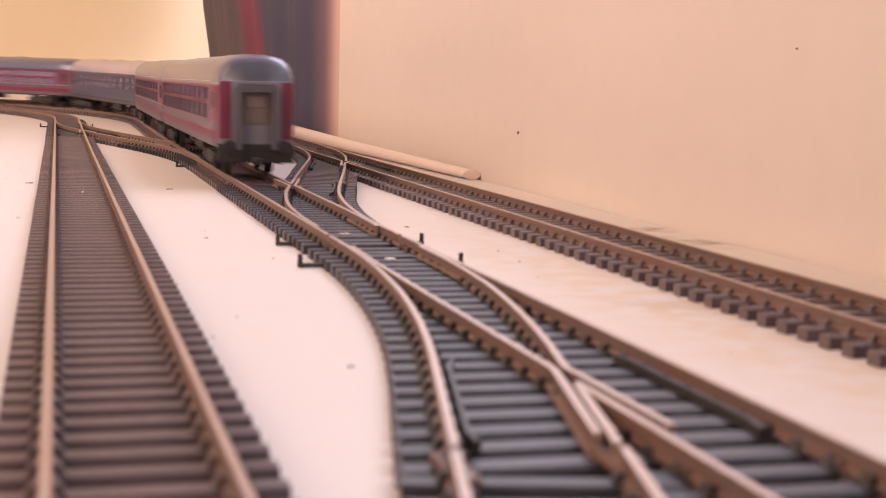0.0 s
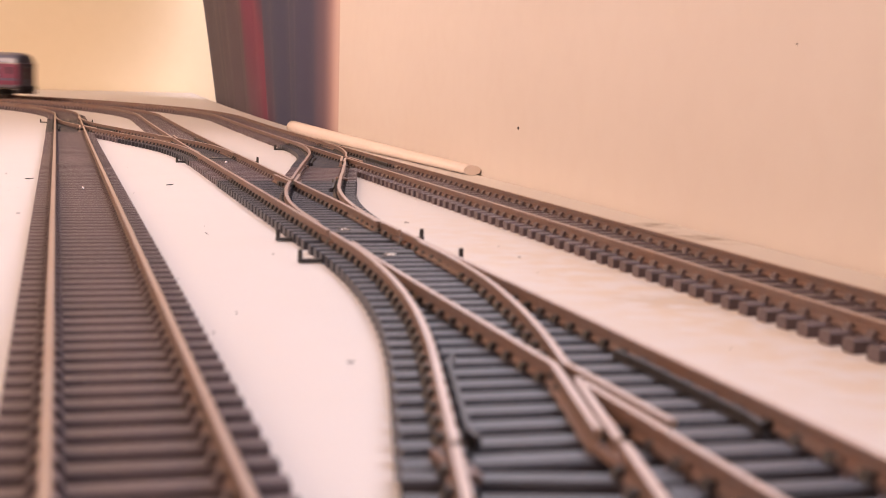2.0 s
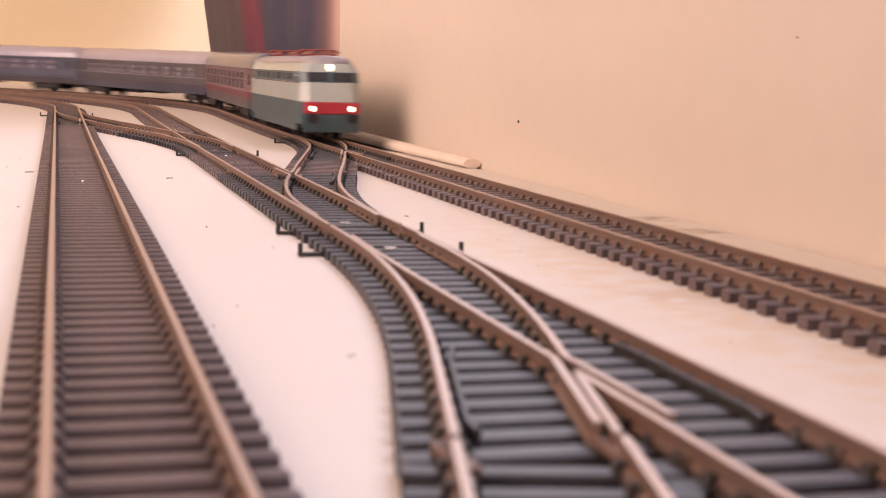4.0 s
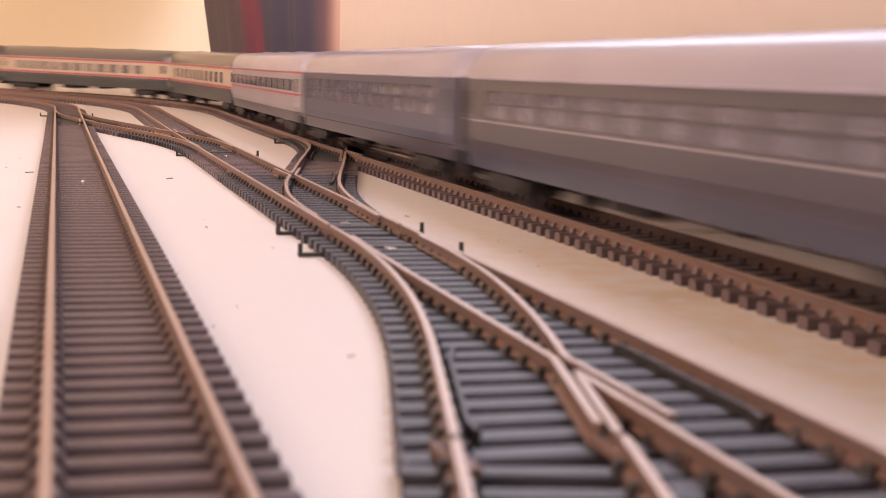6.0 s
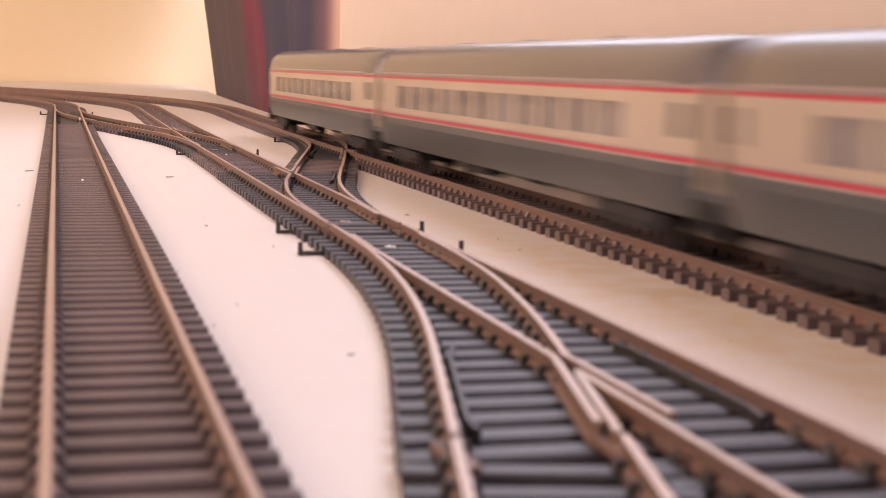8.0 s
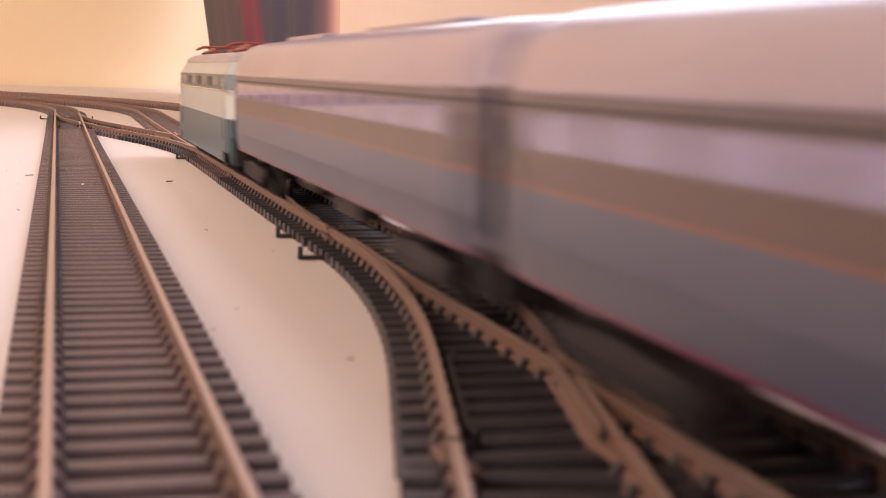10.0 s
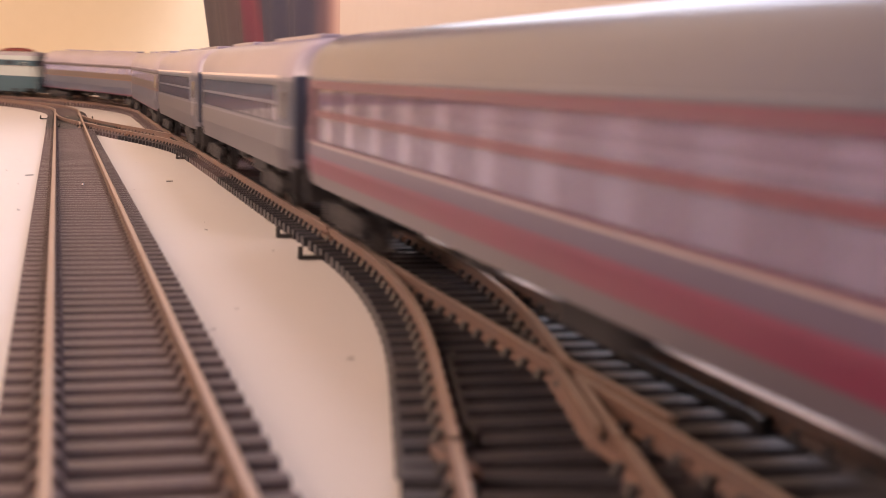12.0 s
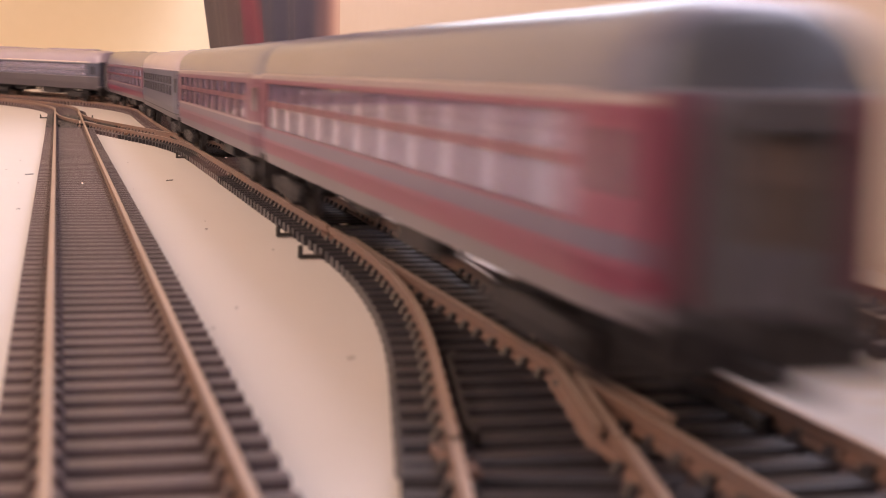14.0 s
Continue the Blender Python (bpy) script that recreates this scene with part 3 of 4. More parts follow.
def wheel_mesh():
    """Axle, flanges and treads turned from one profile: distance across, radius."""
    bm = bmesh.new()
    half = ((0.0, 1.2), (6.2, 1.2), (6.4, 5.9), (6.7, 6.2), (7.0, 6.0), (7.1, 5.5), (8.9, 5.35), (9.0, 4.4), (8.6, 4.2), (8.5, 1.8), (9.2, 1.2), (10.0, 0.9))
    turned = [(-x, r) for x, r in reversed(half[1:])] + list(half)
    n = 20
    rings = [[bm.verts.new(Vector((x, r * math.cos(2 * math.pi * i / n), 5.5 + r * math.sin(2 * math.pi * i / n))) * MM) for i in range(n)] for x, r in turned]
    for a, b in zip(rings, rings[1:]):
        for i in range(n):
            bm.faces.new((a[i], a[(i + 1) % n], b[(i + 1) % n], b[i]))
    bm.faces.new(rings[0])
    bm.faces.new(rings[-1])
    return mesh("wheelset", bm, UNDER)


def bogie_meshes():
    """The bolster and one side frame of a bogie."""
    frame_bm = bmesh.new()
    box(frame_bm, -0.9, 0.9, -19, 19, 5.2, 7.4, 0.3)
    for y in (-14, 14):
        box(frame_bm, -1.4, 1.4, y - 3.2, y + 3.2, 3.6, 7.6, 0.5)
    box(frame_bm, -1.2, 1.2, -4.5, 4.5, 3.2, 8.2, 0.4)
    for y in (-8, 8):
        rod(frame_bm, (0, y, 3.8), (0, y, 7.8), 1.3, 8)
    bolster = bmesh.new()
    box(bolster, -10.2, 10.2, -4, 4, 6.2, 8.6, 0.3)
    return mesh("bogie", bolster, UNDER), mesh("side_frame", frame_bm, UNDER)


WHEELS, (BOGIE, SIDE_FRAME) = wheel_mesh(), bogie_meshes()


def bogies(rig, reach):
    for y in (-reach, reach):
        b = part("bogie", BOGIE, UNDER, rig, "black plastic bogie")
        b.location = (0, y * MM, 0)
        b["seat_y"] = y * MM
        for x in (-11.3, 11.3):
            part("side_frame", SIDE_FRAME, UNDER, b).location = (x * MM, 0, 0)
        for d in (-14, 14):
            part("wheelset", WHEELS, UNDER, b).location = (0, d * MM, 0)


def bay_windows(length, count, wide, margin):
    span = length - 2 * margin
    return [(-length / 2 + margin + span * (i + 0.5) / count - wide / 2, -length / 2 + margin + span * (i + 0.5) / count + wide / 2) for i in range(count)]


def coach(label, length, rows, wz, windows, roof, end, roof_end=None, bar=0.0, bar_pale=False, door_paint=None, glass=GLASS, gap=7.0, vents=((-70, -58, 2, 0.35), (-6, 6, 2, 0.35), (58, 70, 2, 0.35))):
    """A passenger coach: painted shell with window openings, roof, ends, bellows, underframe and bogies."""
    rig = thing("passenger_coach", label, "model coach", "coaches of the trains")
    body_len = length - gap
    h = body_len / 2
    for sign in (-1, 1):
        bm = bmesh.new()
        side_wall(bm, sign, body_len, rows, windows, wz)
        part("body_side", bm, [r[2] for r in rows] + [TAN if glass is LILAC_PANE else BLACK], rig)
    for sign in (-1, 1):
        for a, b in windows:
            g = bmesh.new()
            x = sign * (HALF - (0.3 if glass is LILAC_PANE else 0.75))
            box(g, x - 0.25, x + 0.25, a - 0.1, b + 0.1, wz[0] - 0.1, wz[1] + 0.1)
            pane = part("window_pane", g, glass, rig)
            pane.visible_shadow = False
            if bar:
                g = bmesh.new()
                thick = 0.7 if glass is ROSE_GLASS else 0.4
                box(g, x - 0.5, x + 0.5, a, b, bar - thick, bar + thick)
                part("window_bar", g, WHITE if bar_pale else (DEEPRED if glass is ROSE_GLASS else rows[-2][2]), pane)
    for i in range(9):
        g = bmesh.new()
        y = -h + 24 + (body_len - 48) * i / 8
        box(g, -12.0, 12.0, y - 2.2, y + 2.2, FLOOR_Z + 0.4, 23.5, 0.5)
        part("seat_row", g, SEAT, rig)
    # Lengthwise screen, added so that the lower half of each window looks dark.
    g = bmesh.new()
    box(g, 2.6, 3.6, -h + 14, h - 14, FLOOR_Z + 0.4, 25.6, 0.2)
    part("corridor_partition", g, SEAT, rig, "brown inner screen added to darken the lower window halves")
    # roof with rounded ends
    bm = bmesh.new()
    base = roof_profile()
    dip = 3.2 if roof_end else 1.6
    stations = []
    for y, k, d in ((-h, 0.90, -dip), (-h + 1.5, 0.96, -dip / 2), (-h + 5, 0.995, -0.4), (-h + 10, 1, 0), (-h + TAPER, 1, 0), (h - TAPER, 1, 0), (h - 10, 1, 0), (h - 5, 0.995, -0.4), (h - 1.5, 0.96, -dip / 2), (h, 0.90, -dip)):
        stations.append([(px * (k if pz > CANT + 0.5 else 1.0), y, CANT + (pz - CANT) * (APEX - CANT + d) / (APEX - CANT)) for px, pz in base])
    shell(bm, stations, lambda i, j: 1 if j in (0, 8) else 0)
    part("roof", bm, (roof, roof_end or roof), rig, smooth=True)
    for sign in (-1, 1):
        g = bmesh.new()
        box(g, sign * (HALF - 0.1) - 0.45, sign * (HALF - 0.1) + 0.45, -h + TAPER, h - TAPER, CANT - 0.35, CANT + 0.45, 0.15)
        # Cream gutter under a white top row puts the roof-edge highlight into colour.
        part("gutter", g, LINE if rows[-1][2] is LINE else (CREAM if rows[-1][2] is WHITE else roof), rig)
    for y0, y1, w, high in vents:
        g = bmesh.new()
        box(g, -w, w, y0, y1, APEX - 0.6, APEX + high, 0.4)
        part("roof_vent", g, roof, rig)
    for s in (-1, 1):
        bm = bmesh.new()
        box(bm, -HALF + 0.4, HALF - 0.4, s * h - 0.6, s * h + 0.6, FLOOR_Z, CANT + 0.6, 0.4)
        wall = part("end_wall", bm, ENDDARK, rig)
        for x in (-1, 1):
            g = bmesh.new()
            u0, u1 = sorted((x * (HALF - 0.2), x * (HALF - 4.6)))
            box(g, u0, u1, s * h - 0.7, s * h + 0.75 * 1.1, FLOOR_Z + 3, CANT + 0.4, 0.4)
            part("corner_panel", g, end, wall)
        d = bmesh.new()
        y = s * (h + 0.6)
        box(d, -5.0, 5.0, y - 0.2, y + 0.5, 18.5, 29.5, 0.3)
        part("end_door", d, ENDDOOR, wall)
        d = bmesh.new()
        box(d, -3.8, 3.8, y - 0.3 + s * 0.4, y + 0.3 + s * 0.4, 24.4, 28.6, 0.2)
        part("door_pane", d, ENDPANE, wall, "dusty pane of the end door")
        d = bmesh.new()
        y0, y1 = sorted((s * (h - 1.5), s * (h + 0.9)))
        box(d, -13.2, 13.2, y0, y1, 5.2, FLOOR_Z + 1.4, 0.4)
        part("headstock", d, UNDER, rig)
        g = bmesh.new()
        hoops = []
        for k in range(13):
            e = 0.55 * (1 - math.cos(k * math.pi / 2)) / 2
            arch = ((-7.2 + e, 10), (-7.2 + e, 31.4 - e), (-6.0, 32.6 - e), (6.0, 32.6 - e), (7.2 - e, 31.4 - e), (7.2 - e, 10), (5.2 + e, 10), (5.2 + e, 30 + e), (-5.2 - e, 30 + e), (-5.2 - e, 10))
            hoops.append([g.verts.new(Vector((u, y + s * (gap / 2 - 0.6) * k / 12, w)) * MM) for u, w in arch])
        for p, q in zip(hoops, hoops[1:]):
            for i in range(10):
                g.faces.new((p[i], p[(i + 1) % 10], q[(i + 1) % 10], q[i]))
        g.faces.new(hoops[0])
        g.faces.new(hoops[-1])
        part("gangway_bellows", g, BELLOWS, rig)
        for x in (-9.5, 9.5):
            b = bmesh.new()
            rod(b, (x, y, 11), (x, y + s * 1.8, 11), 0.9, 10)
            rod(b, (x, y + s * 1.8, 11), (x, y + s * 2.5, 11), 2.2, 14)
            part("buffer", b, UNDER, rig)
    for sign in (-1, 1):
        for s in (-1, 1):
            d = bmesh.new()
            x = sign * (HALF + 0.12)
            y0, y1 = sorted((s * (h - 3.5), s * (h - 12.0)))
            mats = []
            for z0, z1, m in rows:
                z0, z1 = max(z0, 15.8), min(z1, CANT - 1.8)
                if z1 > z0:
                    box(d, x - 0.12, x + 0.12, y0, y1, z0, z1, 0, len(mats))
                    mats.append(m)
            bmesh.ops.remove_doubles(d, verts=d.verts, dist=1e-6)
            leaf = part("door", d, mats, rig)
            p = bmesh.new()
            box(p, x - 0.2, x + 0.2, y0 + 2, y1 - 2, 23.0, 29.5, 0.1)
            part("door_window", p, DARKGLASS, leaf)
    under = bmesh.new()
    box(under, -9.5, 9.5, -h + 2, h - 2, FLOOR_Z - 1.0, FLOOR_Z + 0.6, 0.3)
    frame_ob = part("underframe", under, UNDER, rig)
    for x, y0, y1, z in ((-7, -40, -12, 5.2), (7, -34, -8, 5.2), (-6, 14, 30, 6.4), (6, 22, 36, 6.2)):
        g = bmesh.new()
        box(g, x - 2.6, x + 2.6, y0, y1, z, FLOOR_Z, 0.6)
        part("equipment_box", g, UNDER, frame_ob)
    for y in (-h - 2, h + 2):
        g = bmesh.new()
        box(g, -1.6, 1.6, y - gap / 2 - 2, y + gap / 2 + 2, 5.0, 7.0, 0.4)
        part("coupling", g, UNDER, rig)
    bogies(rig, h - 38)
    for piece in (p for c in rig.children for p in (c, *c.children)):
        if piece.name.split(".")[0] in ("body_side", "roof", "end_wall", "corner_panel", "door", "door_window"):
            for v in piece.data.vertices:
                v.co.x *= 1 - 0.11 * max(0.0, abs(v.co.y) / MM - h + TAPER) / TAPER
    return rig


def locomotive(label, length, nose_red, lamps):
    """An electric locomotive with sloping cabs, two pantographs and banded paint."""
    rig = thing("electric_locomotive", label, "model locomotive", "locomotives")
    h = length / 2 - 3
    bands = ((8.0, 18.8, TEAL), (18.8, 28.0, PALEGREEN), (28.0, 33.0, TEAL), (33.0, 37.0, PALEGREEN))

    def inset(z):
        return 0.5 if z < 20 else 0.5 + (z - 20) * 0.42

    def half_at(z):
        return 14.6 if z < 33 else 14.6 - (z - 33) * 0.55

    for z0, z1, mat in bands:
        bm = bmesh.new()
        rings = []
        for z in (z0, z1):
            e, w = h - inset(z), half_at(z)
            c = 4.0
            rings.append([bm.verts.new(Vector(p) * MM) for p in ((-w, -e + c, z), (-w + c, -e, z), (w - c, -e, z), (w, -e + c, z), (w, e - c, z), (w - c, e, z), (-w + c, e, z), (-w, e - c, z))])
        for i in range(8):
            bm.faces.new((rings[0][i], rings[0][(i + 1) % 8], rings[1][(i + 1) % 8], rings[1][i]))
        bm.faces.new(rings[0])
        bm.faces.new(rings[1])
        part("body_band", bm, mat, rig)
    bm = bmesh.new()
    base = roof_profile(12, 12.6, 37.0, 41.0)
    e = h - inset(37)
    shell(bm, [[(px * k, y, 37 + (pz - 37) * k) for px, pz in base] for y, k in ((-e, 0.75), (-e + 8, 1), (e - 8, 1), (e, 0.75))], lambda i, j: 0)
    part("roof", bm, PALE, rig, smooth=True)
    for s in (-1, 1):
        bm = bmesh.new()
        y = s * (h - 0.3)
        box(bm, -13.5, 13.5, y - 1.4, y + 1.4, 13.0, 18.6, 0.6)
        part("nose_band", bm, STRIPE if nose_red else TEAL, rig, "red painted band" if nose_red else "teal painted band")
        bm = bmesh.new()
        box(bm, -13.8, 13.8, y - 1.2, y + 1.2, 4.2, 13.0, 0.6)
        part("buffer_beam", bm, TEAL, rig)
        for x in (-9.5, 9.5):
            b = bmesh.new()
            rod(b, (x, y, 11), (x, y + s * 3.5, 11), 1.0, 10)
            rod(b, (x, y + s * 3.5, 11), (x, y + s * 4.3, 11), 2.4, 14)
            part("buffer", b, UNDER, rig)
            l = bmesh.new()
            rod(l, (x, y + s * 1.2, 15.6), (x, y + s * 1.9, 15.6), 1.3, 14)
            part("headlamp", l, (LAMP_WHITE if s > 0 and lamps else DARKGLASS), rig)
        for x0, x1 in ((-11.0, -1.0), (1.0, 11.0)):
            g = bmesh.new()
            ring = [(z, s * (h - inset(z) + out)) for z, out in ((28.6, 0.3), (32.6, 0.3), (32.6, -0.8), (28.6, -0.8))]
            sides = [[g.verts.new(Vector((x, yy, z)) * MM) for z, yy in ring] for x in (x0, x1)]
            for i in range(4):
                g.faces.new((sides[0][i], sides[0][(i + 1) % 4], sides[1][(i + 1) % 4], sides[1][i]))
            for end_face in sides:
                g.faces.new(end_face)
            part("windscreen", g, DARKGLASS, rig)
            g = bmesh.new()
            yy = s * (h - inset(30.6) + 0.5)
            rod(g, ((x0 + x1) / 2, yy + s * 0.8, 28.8), ((x0 + x1) / 2 + 2.5, yy - s * 0.6, 31.8), 0.22, 6)
            part("wiper", g, BLACK, rig)
        l = bmesh.new()
        yy = s * (h - inset(35) - 0.2)
        rod(l, (0, yy - s, 35.2), (0, yy + s * 1.2, 35.2), 1.6, 14)
        part("headlamp", l, LAMP_WHITE if lamps else DARKGLASS, rig, "lit round top headlamp" if lamps else "round top headlamp")
        # pantograph
        g = bmesh.new()
        c = s * (h - 40)
        box(g, -7, 7, c - 15, c - 13.4, 40.2, 41.6, 0.2)
        box(g, -7, 7, c + 13.4, c + 15, 40.2, 41.6, 0.2)
        for x in (-6, 6):
            rod(g, (x, c - 14, 41.5), (x * 0.7, c + 15, 42.4), 0.5, 6)
            rod(g, (x * 0.7, c + 15, 42.4), (x * 0.8, c - 2, 43.4), 0.45, 6)
            rod(g, (x, c + 14, 41.5), (x * 0.7, c - 15, 42.4), 0.5, 6)
            rod(g, (x * 0.7, c - 15, 42.4), (x * 0.8, c + 2, 43.4), 0.45, 6)
        for d in (-2.4, 2.4):
            rod(g, (-8, c + d, 43.6), (8, c + d, 43.6), 0.5, 6)
            for x in (-1, 1):
                rod(g, (x * 8, c + d, 43.6), (x * 10.5, c + d, 42.4), 0.45, 6)
        part("pantograph", g, MAROON, rig, "folded dark red pantograph")
    for sign in (-1, 1):
        for i in range(7):
            g = bmesh.new()
            y = -h + 36 + i * (2 * h - 72) / 6
            box(g, sign * 14.5 - 0.3, sign * 14.5 + 0.3, y - 4.5, y + 4.5, 28.8, 32.2, 0.2)
            part("side_grille", g, BLACK if i % 2 else DARKGLASS, rig)
        g = bmesh.new()
        box(g, sign * 14.6 - 0.3, sign * 14.6 + 0.3, -h + 5, h - 5, 27.4, 28.0, 0.1)
        part("side_moulding", g, STEEL, rig)
        g = bmesh.new()
        box(g, sign * 14.0 - 0.4, sign * 14.0 + 0.4, -h + 16, h - 16, 4.6, 8.3, 0.2)
        part("side_skirt", g, TEAL, rig)
        for y in (-h + 16, h - 16):
            g = bmesh.new()
            box(g, sign * 14.55 - 0.25, sign * 14.55 + 0.25, y - 3.2, y + 3.2, 11.5, 18.8)
            box(g, sign * 14.55 - 0.25, sign * 14.55 + 0.25, y - 3.2, y + 3.2, 18.8, 31.5, 0, 1)
            bmesh.ops.remove_doubles(g, verts=g.verts, dist=1e-6)
            leaf = part("cab_door", g, (TEAL, PALEGREEN), rig)
            g = bmesh.new()
            box(g, sign * 14.7 - 0.25, sign * 14.7 + 0.25, y - 2.2, y + 2.2, 27.6, 30.8, 0.2)
            part("door_window", g, DARKGLASS, leaf)
    g = bmesh.new()
    box(g, -12, 12, -h + 6, h - 6, 5.5, 8.4, 0.5)
    part("underframe", g, UNDER, rig)
    bogies(rig, h - 42)
    return rig


def livery(kind, body):
    """Rows of paint from the floor up, the height of the windows, the windows, the window bar and the door paint."""
    if kind == "red":
        rows = ((10.4, 13.0, SKIRT), (13.0, 16.8, RED), (16.8, 19.2, ROSE), (19.2, 19.7, LINE), (19.7, 32.2, MAUVE), (32.2, 33, RED))
        return rows, (20.2, 31.0), bay_windows(body, 11, 20.6, 18), 25.8, False, RED
    if kind == "red_lined":
        rows = ((10.4, 13.0, SKIRT), (13.0, 16.8, RED), (16.8, 19.2, ROSE), (19.2, 32.0, RED), (32.0, 33, LINE))
        return rows, (19.8, 31.0), bay_windows(body, 11, 19.4, 18), 25.8, False, RED
    if kind == "mauve":
        rows = ((10.4, 13.2, SKIRT), (13.2, 17.2, MAUVE), (17.2, 19.4, ROSE), (19.4, 20.0, LINE), (20.0, 32.0, MAUVE), (32.0, 33, LINE))
        return rows, (20.4, 30.6), bay_windows(body, 10, 17.5, 22), 26.2, False, MAUVE
    if kind == "dark_red":
        rows = ((10.4, 14.2, STONE), (14.2, 19.0, DEEPRED), (19.0, 19.6, LINE), (19.6, 26.0, DUSK), (26.0, 26.5, LINE), (26.5, 32.2, DUSK), (32.2, 33, DEEPRED))
        return rows, (20.5, 30.4), bay_windows(body, 10, 13.0, 26), 26.2, False, DEEPRED
    if kind == "grey":
        rows = ((10.4, 20.8, TAUPE), (20.8, 21.4, WHITE), (21.4, 32.0, GREY), (32.0, 33, WHITE))
        return rows, (21.9, 31.0), bay_windows(body, 11, 16.5, 18), 26.6, True, TAUPE
    if kind == "slate":
        rows = ((10.4, 12.8, STONE), (12.8, 13.2, BLACK), (13.2, 20.4, LILAC), (20.4, 20.8, ROSE), (20.8, 32.0, GREY), (32.0, 33, GREY))
        return rows, (21.2, 30.2), bay_windows(body, 11, 14.0, 22), 26.0, False, STONE
    if kind == "stone":
        rows = ((10.4, 13.0, GREY), (13.0, 13.4, ROSE), (13.4, 21.2, STONE), (21.2, 21.7, PALE), (21.7, 31.4, TAUPE), (31.4, 33, STONE))
        return rows, (22.4, 29.8), bay_windows(body, 10, 15.0, 26), 26.4, False, STONE
    if kind == "orange":
        rows = ((10.4, 11.2, MAUVE), (11.2, 21.6, LILAC), (21.6, 22.2, ORANGE), (22.2, 26.0, BROWN), (26.0, 31.0, TAN), (31.0, 31.5, BLACK), (31.5, 33, TAN))
        return rows, (26.4, 30.5), bay_windows(body, 11, 19.0, 14), 0.0, False, LILAC
    if kind == "white":
        rows = ((10.4, 13.5, STONE), (13.5, 21.4, PALE), (21.4, 22.2, STRIPE), (22.2, 32.0, PALE), (32.0, 33, STRIPE))
        return rows, (23.4, 29.0), bay_windows(body, 12, 17.5, 14), 0.0, False, PALE
    rows = ((10.4, 18.0, GREEN), (18.0, 18.5, LINE), (18.5, 19.5, STRIPE), (19.5, 20.0, LINE), (20.0, 31.4, IVORY), (31.4, 32.3, STRIPE), (32.3, 33, LINE))
    return rows, (21.6, 29.0), bay_windows(body, 11, 11.0, 34), 0.0, False, IVORY


PANES = {"slate": SMOKE, "stone": SMOKE, "white": TINT_GLINT, "cream": TINT_GLINT, "orange": LILAC_PANE, "red": ROSE_GLASS, "red_lined": ROSE_GLASS, "mauve": ROSE_GLASS, "dark_red": PLUM}


def build(kind, label, length, roof, end, roof_end=None, low=10.4):
    gap = 22.0 if kind == "grey" else 7.0
    rows, wz, wins, bar, pale, door = livery(kind, length - gap)
    rows = ((low, *rows[0][1:]),) + rows[1:]
    strips = ((-88, -12, 3, 1.1), (4, 30, 2, 0.6), (40, 96, 3, 1.1)) if kind in ("grey", "orange") else ((-70, -58, 2, 0.35), (-6, 6, 2, 0.35), (58, 70, 2, 0.35))
    return coach(label, length, rows, wz, wins, roof, end, roof_end, bar, pale, door, PANES.get(kind, GLASS), gap, strips)


# Train on the middle line, running away from the camera: front and rear of each vehicle in metres north of the camera at 12 s
SPEED_A, SPEED_B = 0.4543, 0.5134
TRAIN_A = [
    (locomotive("teal and pale green electric locomotive with red pantographs", 196, False, False), 1.558, 1.362),
    (build("orange", "lilac-grey coach with an orange line and wide windows", 277, ROOF_BEIGE, GREY), 1.362, 1.085),
    (build("orange", "lilac-grey coach with an orange line and wide windows", 280, ROOF_BEIGE, GREY), 1.085, 0.805),
    (build("grey", "lilac-grey coach with a beige roof and pale lines", 239, ROOF_BEIGE, GREY), 0.805, 0.566),
    (build("grey", "lilac-grey coach with a beige roof and pale lines", 239, ROOF_BEIGE, GREY), 0.566, 0.327),
    (build("red", "red coach with a grey skirt and grey roof", 289, ROOF_GREY, RED), 0.320, 0.031),
    (build("slate", "slate-grey coach with a beige roof", 276, ROOF_BEIGE, STONE), 0.031, -0.245),
    (build("mauve", "mauve-red coach with cream lines and grey roof", 277, ROOF_GREY, MAUVE), -0.245, -0.522),
    (build("red_lined", "red rear coach with cream line and dark roof end", 271, ROOF_GREY, RED, ROOF_TAIL), -0.522, -0.781),
]
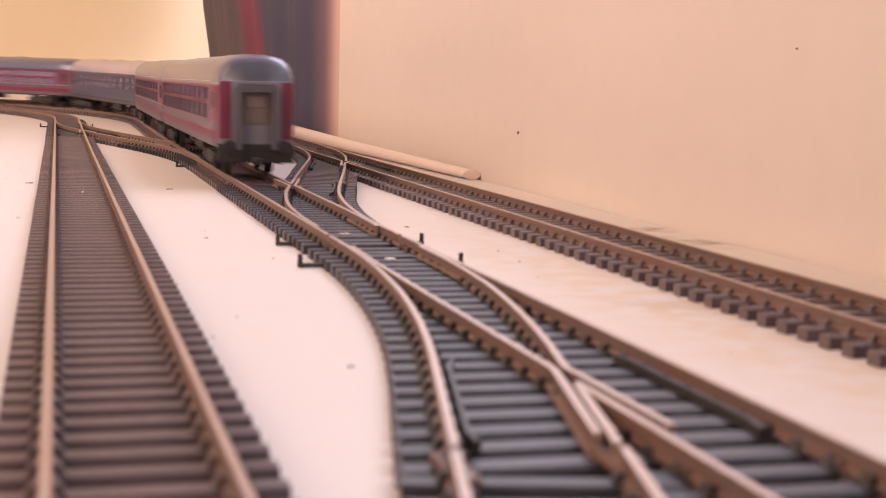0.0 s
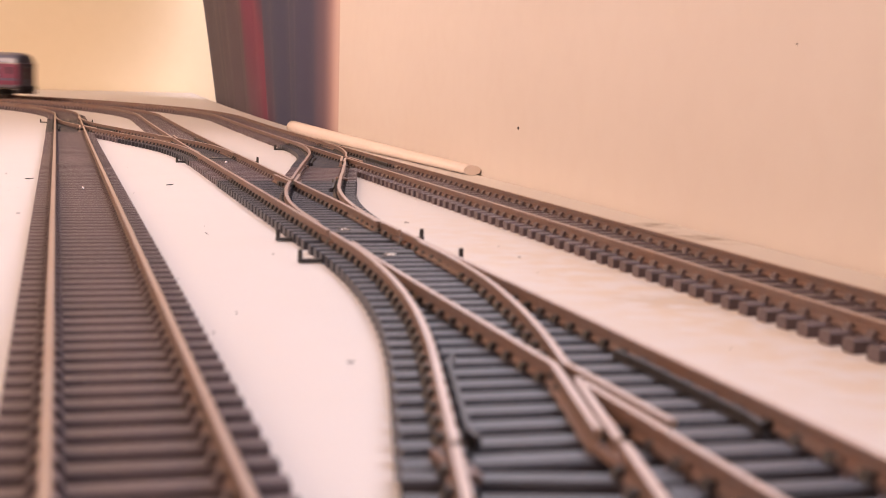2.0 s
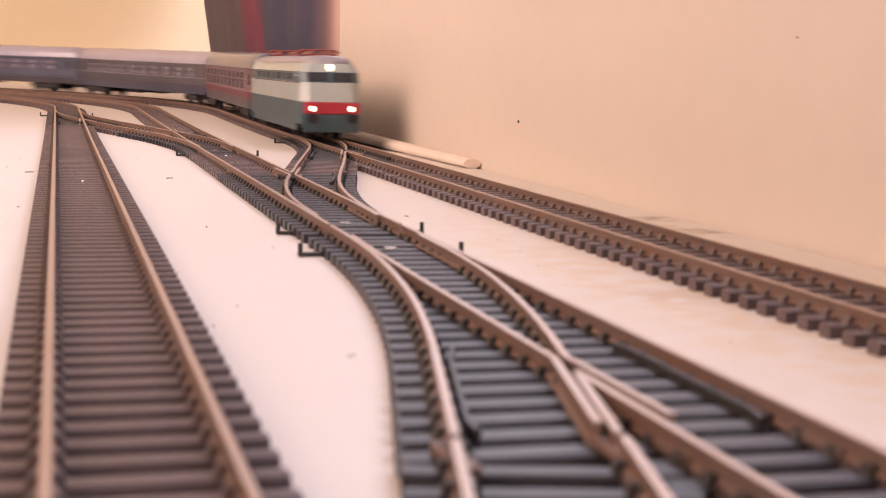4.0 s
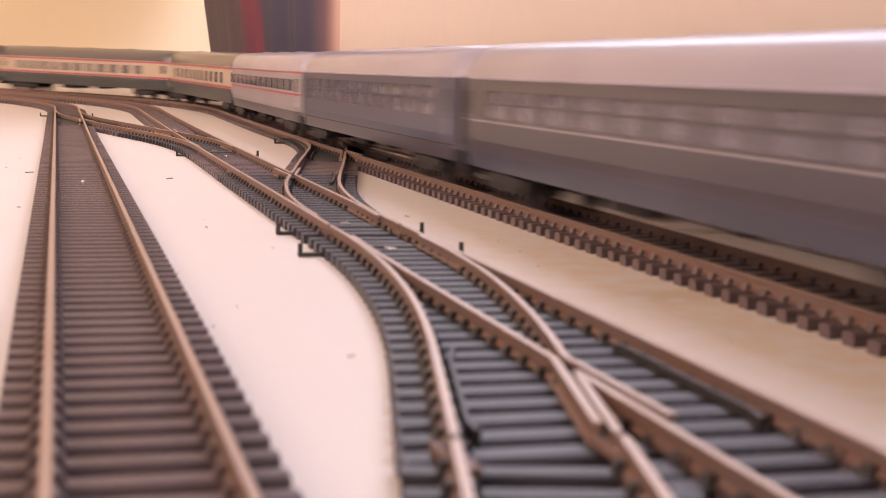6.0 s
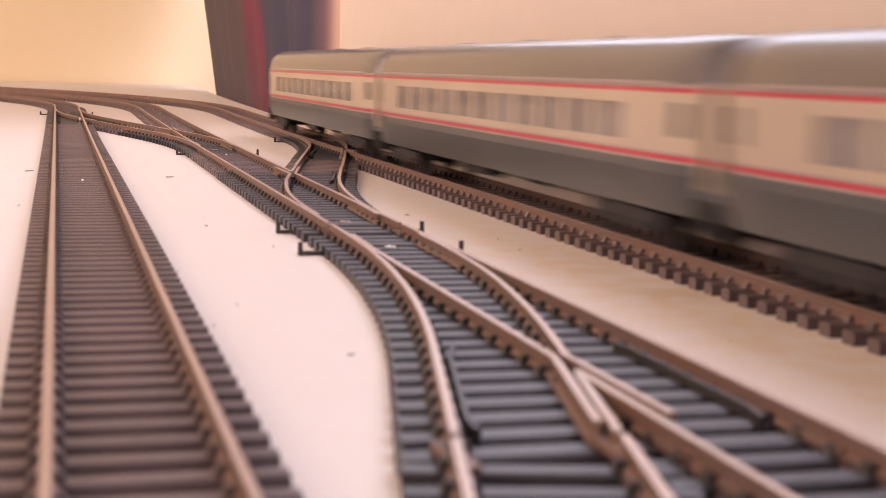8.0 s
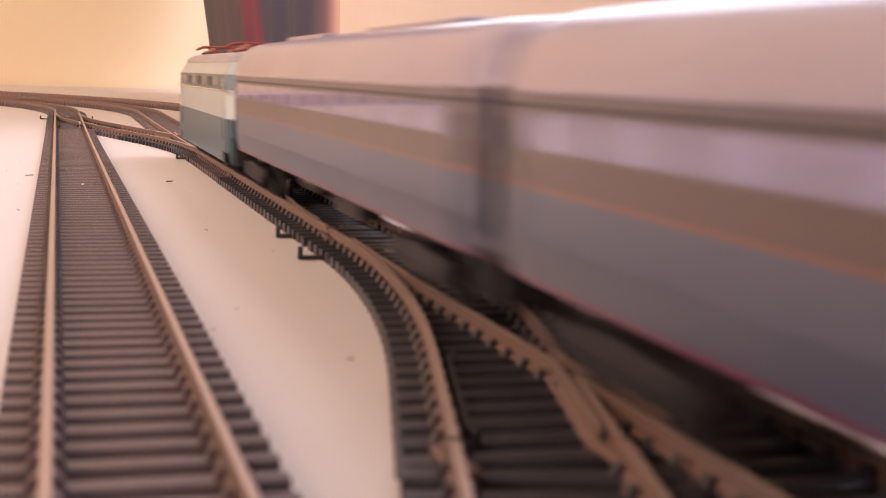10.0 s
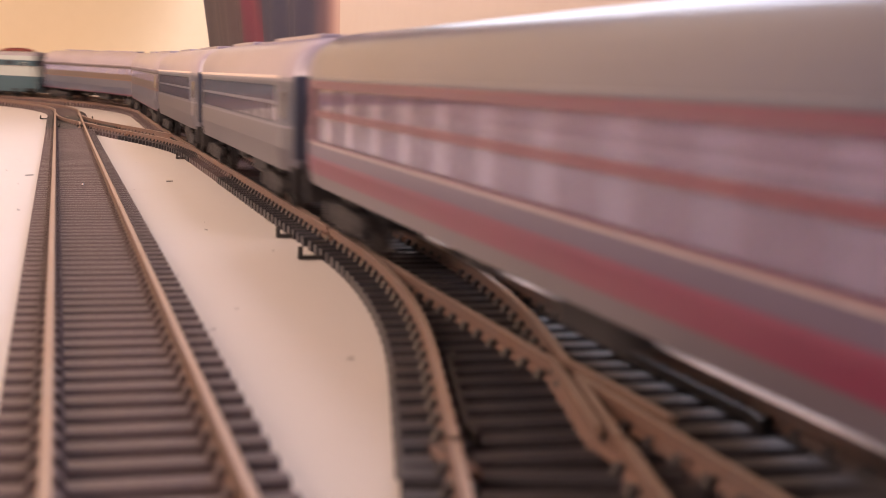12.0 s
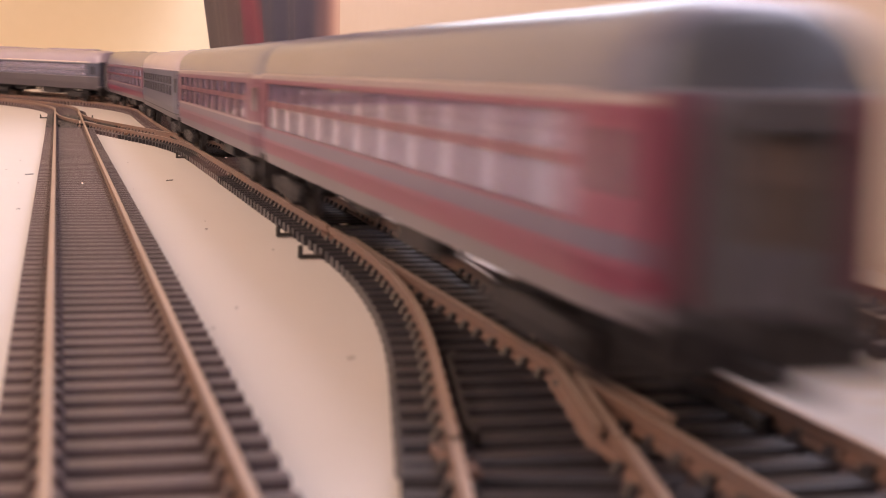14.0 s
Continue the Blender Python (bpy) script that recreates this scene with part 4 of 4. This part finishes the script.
# Train on the line by the wall, running towards the camera, at 6 s
TRAIN_B = [
    (locomotive("pale green and teal locomotive with red front and lit lamps", 192, True, True), -0.353, -0.161),
    (build("dark_red", "dark red coach with a blue-grey roof", 281, ROOF_BLUE, ROOF_BLUE, None, 8.3), -0.161, 0.120),
    (build("stone", "brown-grey coach with a pale roof", 284, ROOF_PALE, STONE, None, 8.3), 0.120, 0.404),
    (build("slate", "slate-grey coach with a pale roof", 281, ROOF_PALE, STONE, None, 8.3), 0.404, 0.685),
    (build("white", "pale grey coach with two red stripes", 289, ROOF_PALE, PALE, None, 8.3), 0.685, 0.974),
    (build("cream", "ivory and grey-green coach with red lines", 289, ROOF_BROWN, IVORY, None, 8.3), 0.974, 1.263),
    (build("cream", "ivory and grey-green coach with red lines", 281, ROOF_BROWN, IVORY, None, 8.3), 1.263, 1.544),
    (build("cream", "ivory and grey-green rear coach with red lines", 280, ROOF_BROWN, IVORY, None, 8.3), 1.544, 1.824),
]

# ---- loose sleepers of the nearest stretches ----
DARK_SLEEPER = SLEEPER_MESH.copy()
DARK_SLEEPER.materials[0] = TIMBER
for m, rig, dark in NEAR:
    ob = part("sleeper", DARK_SLEEPER if dark else SLEEPER_MESH, SLEEPER, rig)
    ob.matrix_basis = m


# ---- what moves ----
def reach_of(bogie):
    return abs(bogie["seat_y"])


def ride(vehicle, line, front, rear, speed, t0, forward):
    """Carry a vehicle along a closed line on its two bogies."""
    length = abs(front - rear)
    middle, reach = (front + rear) / 2, length * 0.36
    rows = []
    trucks = [(c, 1 if c.location.y > 0 else -1) for c in vehicle.children if c.name.startswith("bogie")]
    swivels = [[] for _ in trucks]
    for i in range(71):
        t = i * 0.2
        s = run(middle) + (speed if forward else -speed) * (t - t0)
        ahead = reach if forward else -reach
        xa, ya, _ = line.at(s + ahead, True)
        xb, yb, _ = line.at(s - ahead, True)
        turn = math.degrees(math.atan2(ya - yb, xa - xb)) - 90
        za, zb = rise(ya), rise(yb)
        tilt = math.degrees(math.atan2(za - zb, math.hypot(xa - xb, ya - yb)))
        rows.append((t, pose((xa + xb) / 2, (ya + yb) / 2, (za + zb) / 2, 0, 0, turn) @ pose(0, 0, 0, tilt)))
        for k, (b, side) in enumerate(trucks):
            _, _, a = line.at(s + side * ahead, True)
            swivel = -math.degrees(a) + (0 if forward else 180) - turn
            swivels[k].append((t, pose(0, side * reach_of(b), 0, 0, 0, (swivel + 180) % 360 - 180)))
    walk(vehicle, rows)
    for (b, side), turns in zip(trucks, swivels):
        walk(b, turns)


def motions():
    for vehicle, front, rear in TRAIN_A:
        ride(vehicle, LOOP_MID, front, rear, SPEED_A, 12.0, True)
    for vehicle, front, rear in TRAIN_B:
        ride(vehicle, LOOP_RIGHT, front, rear, SPEED_B, 6.0, False)


motions()
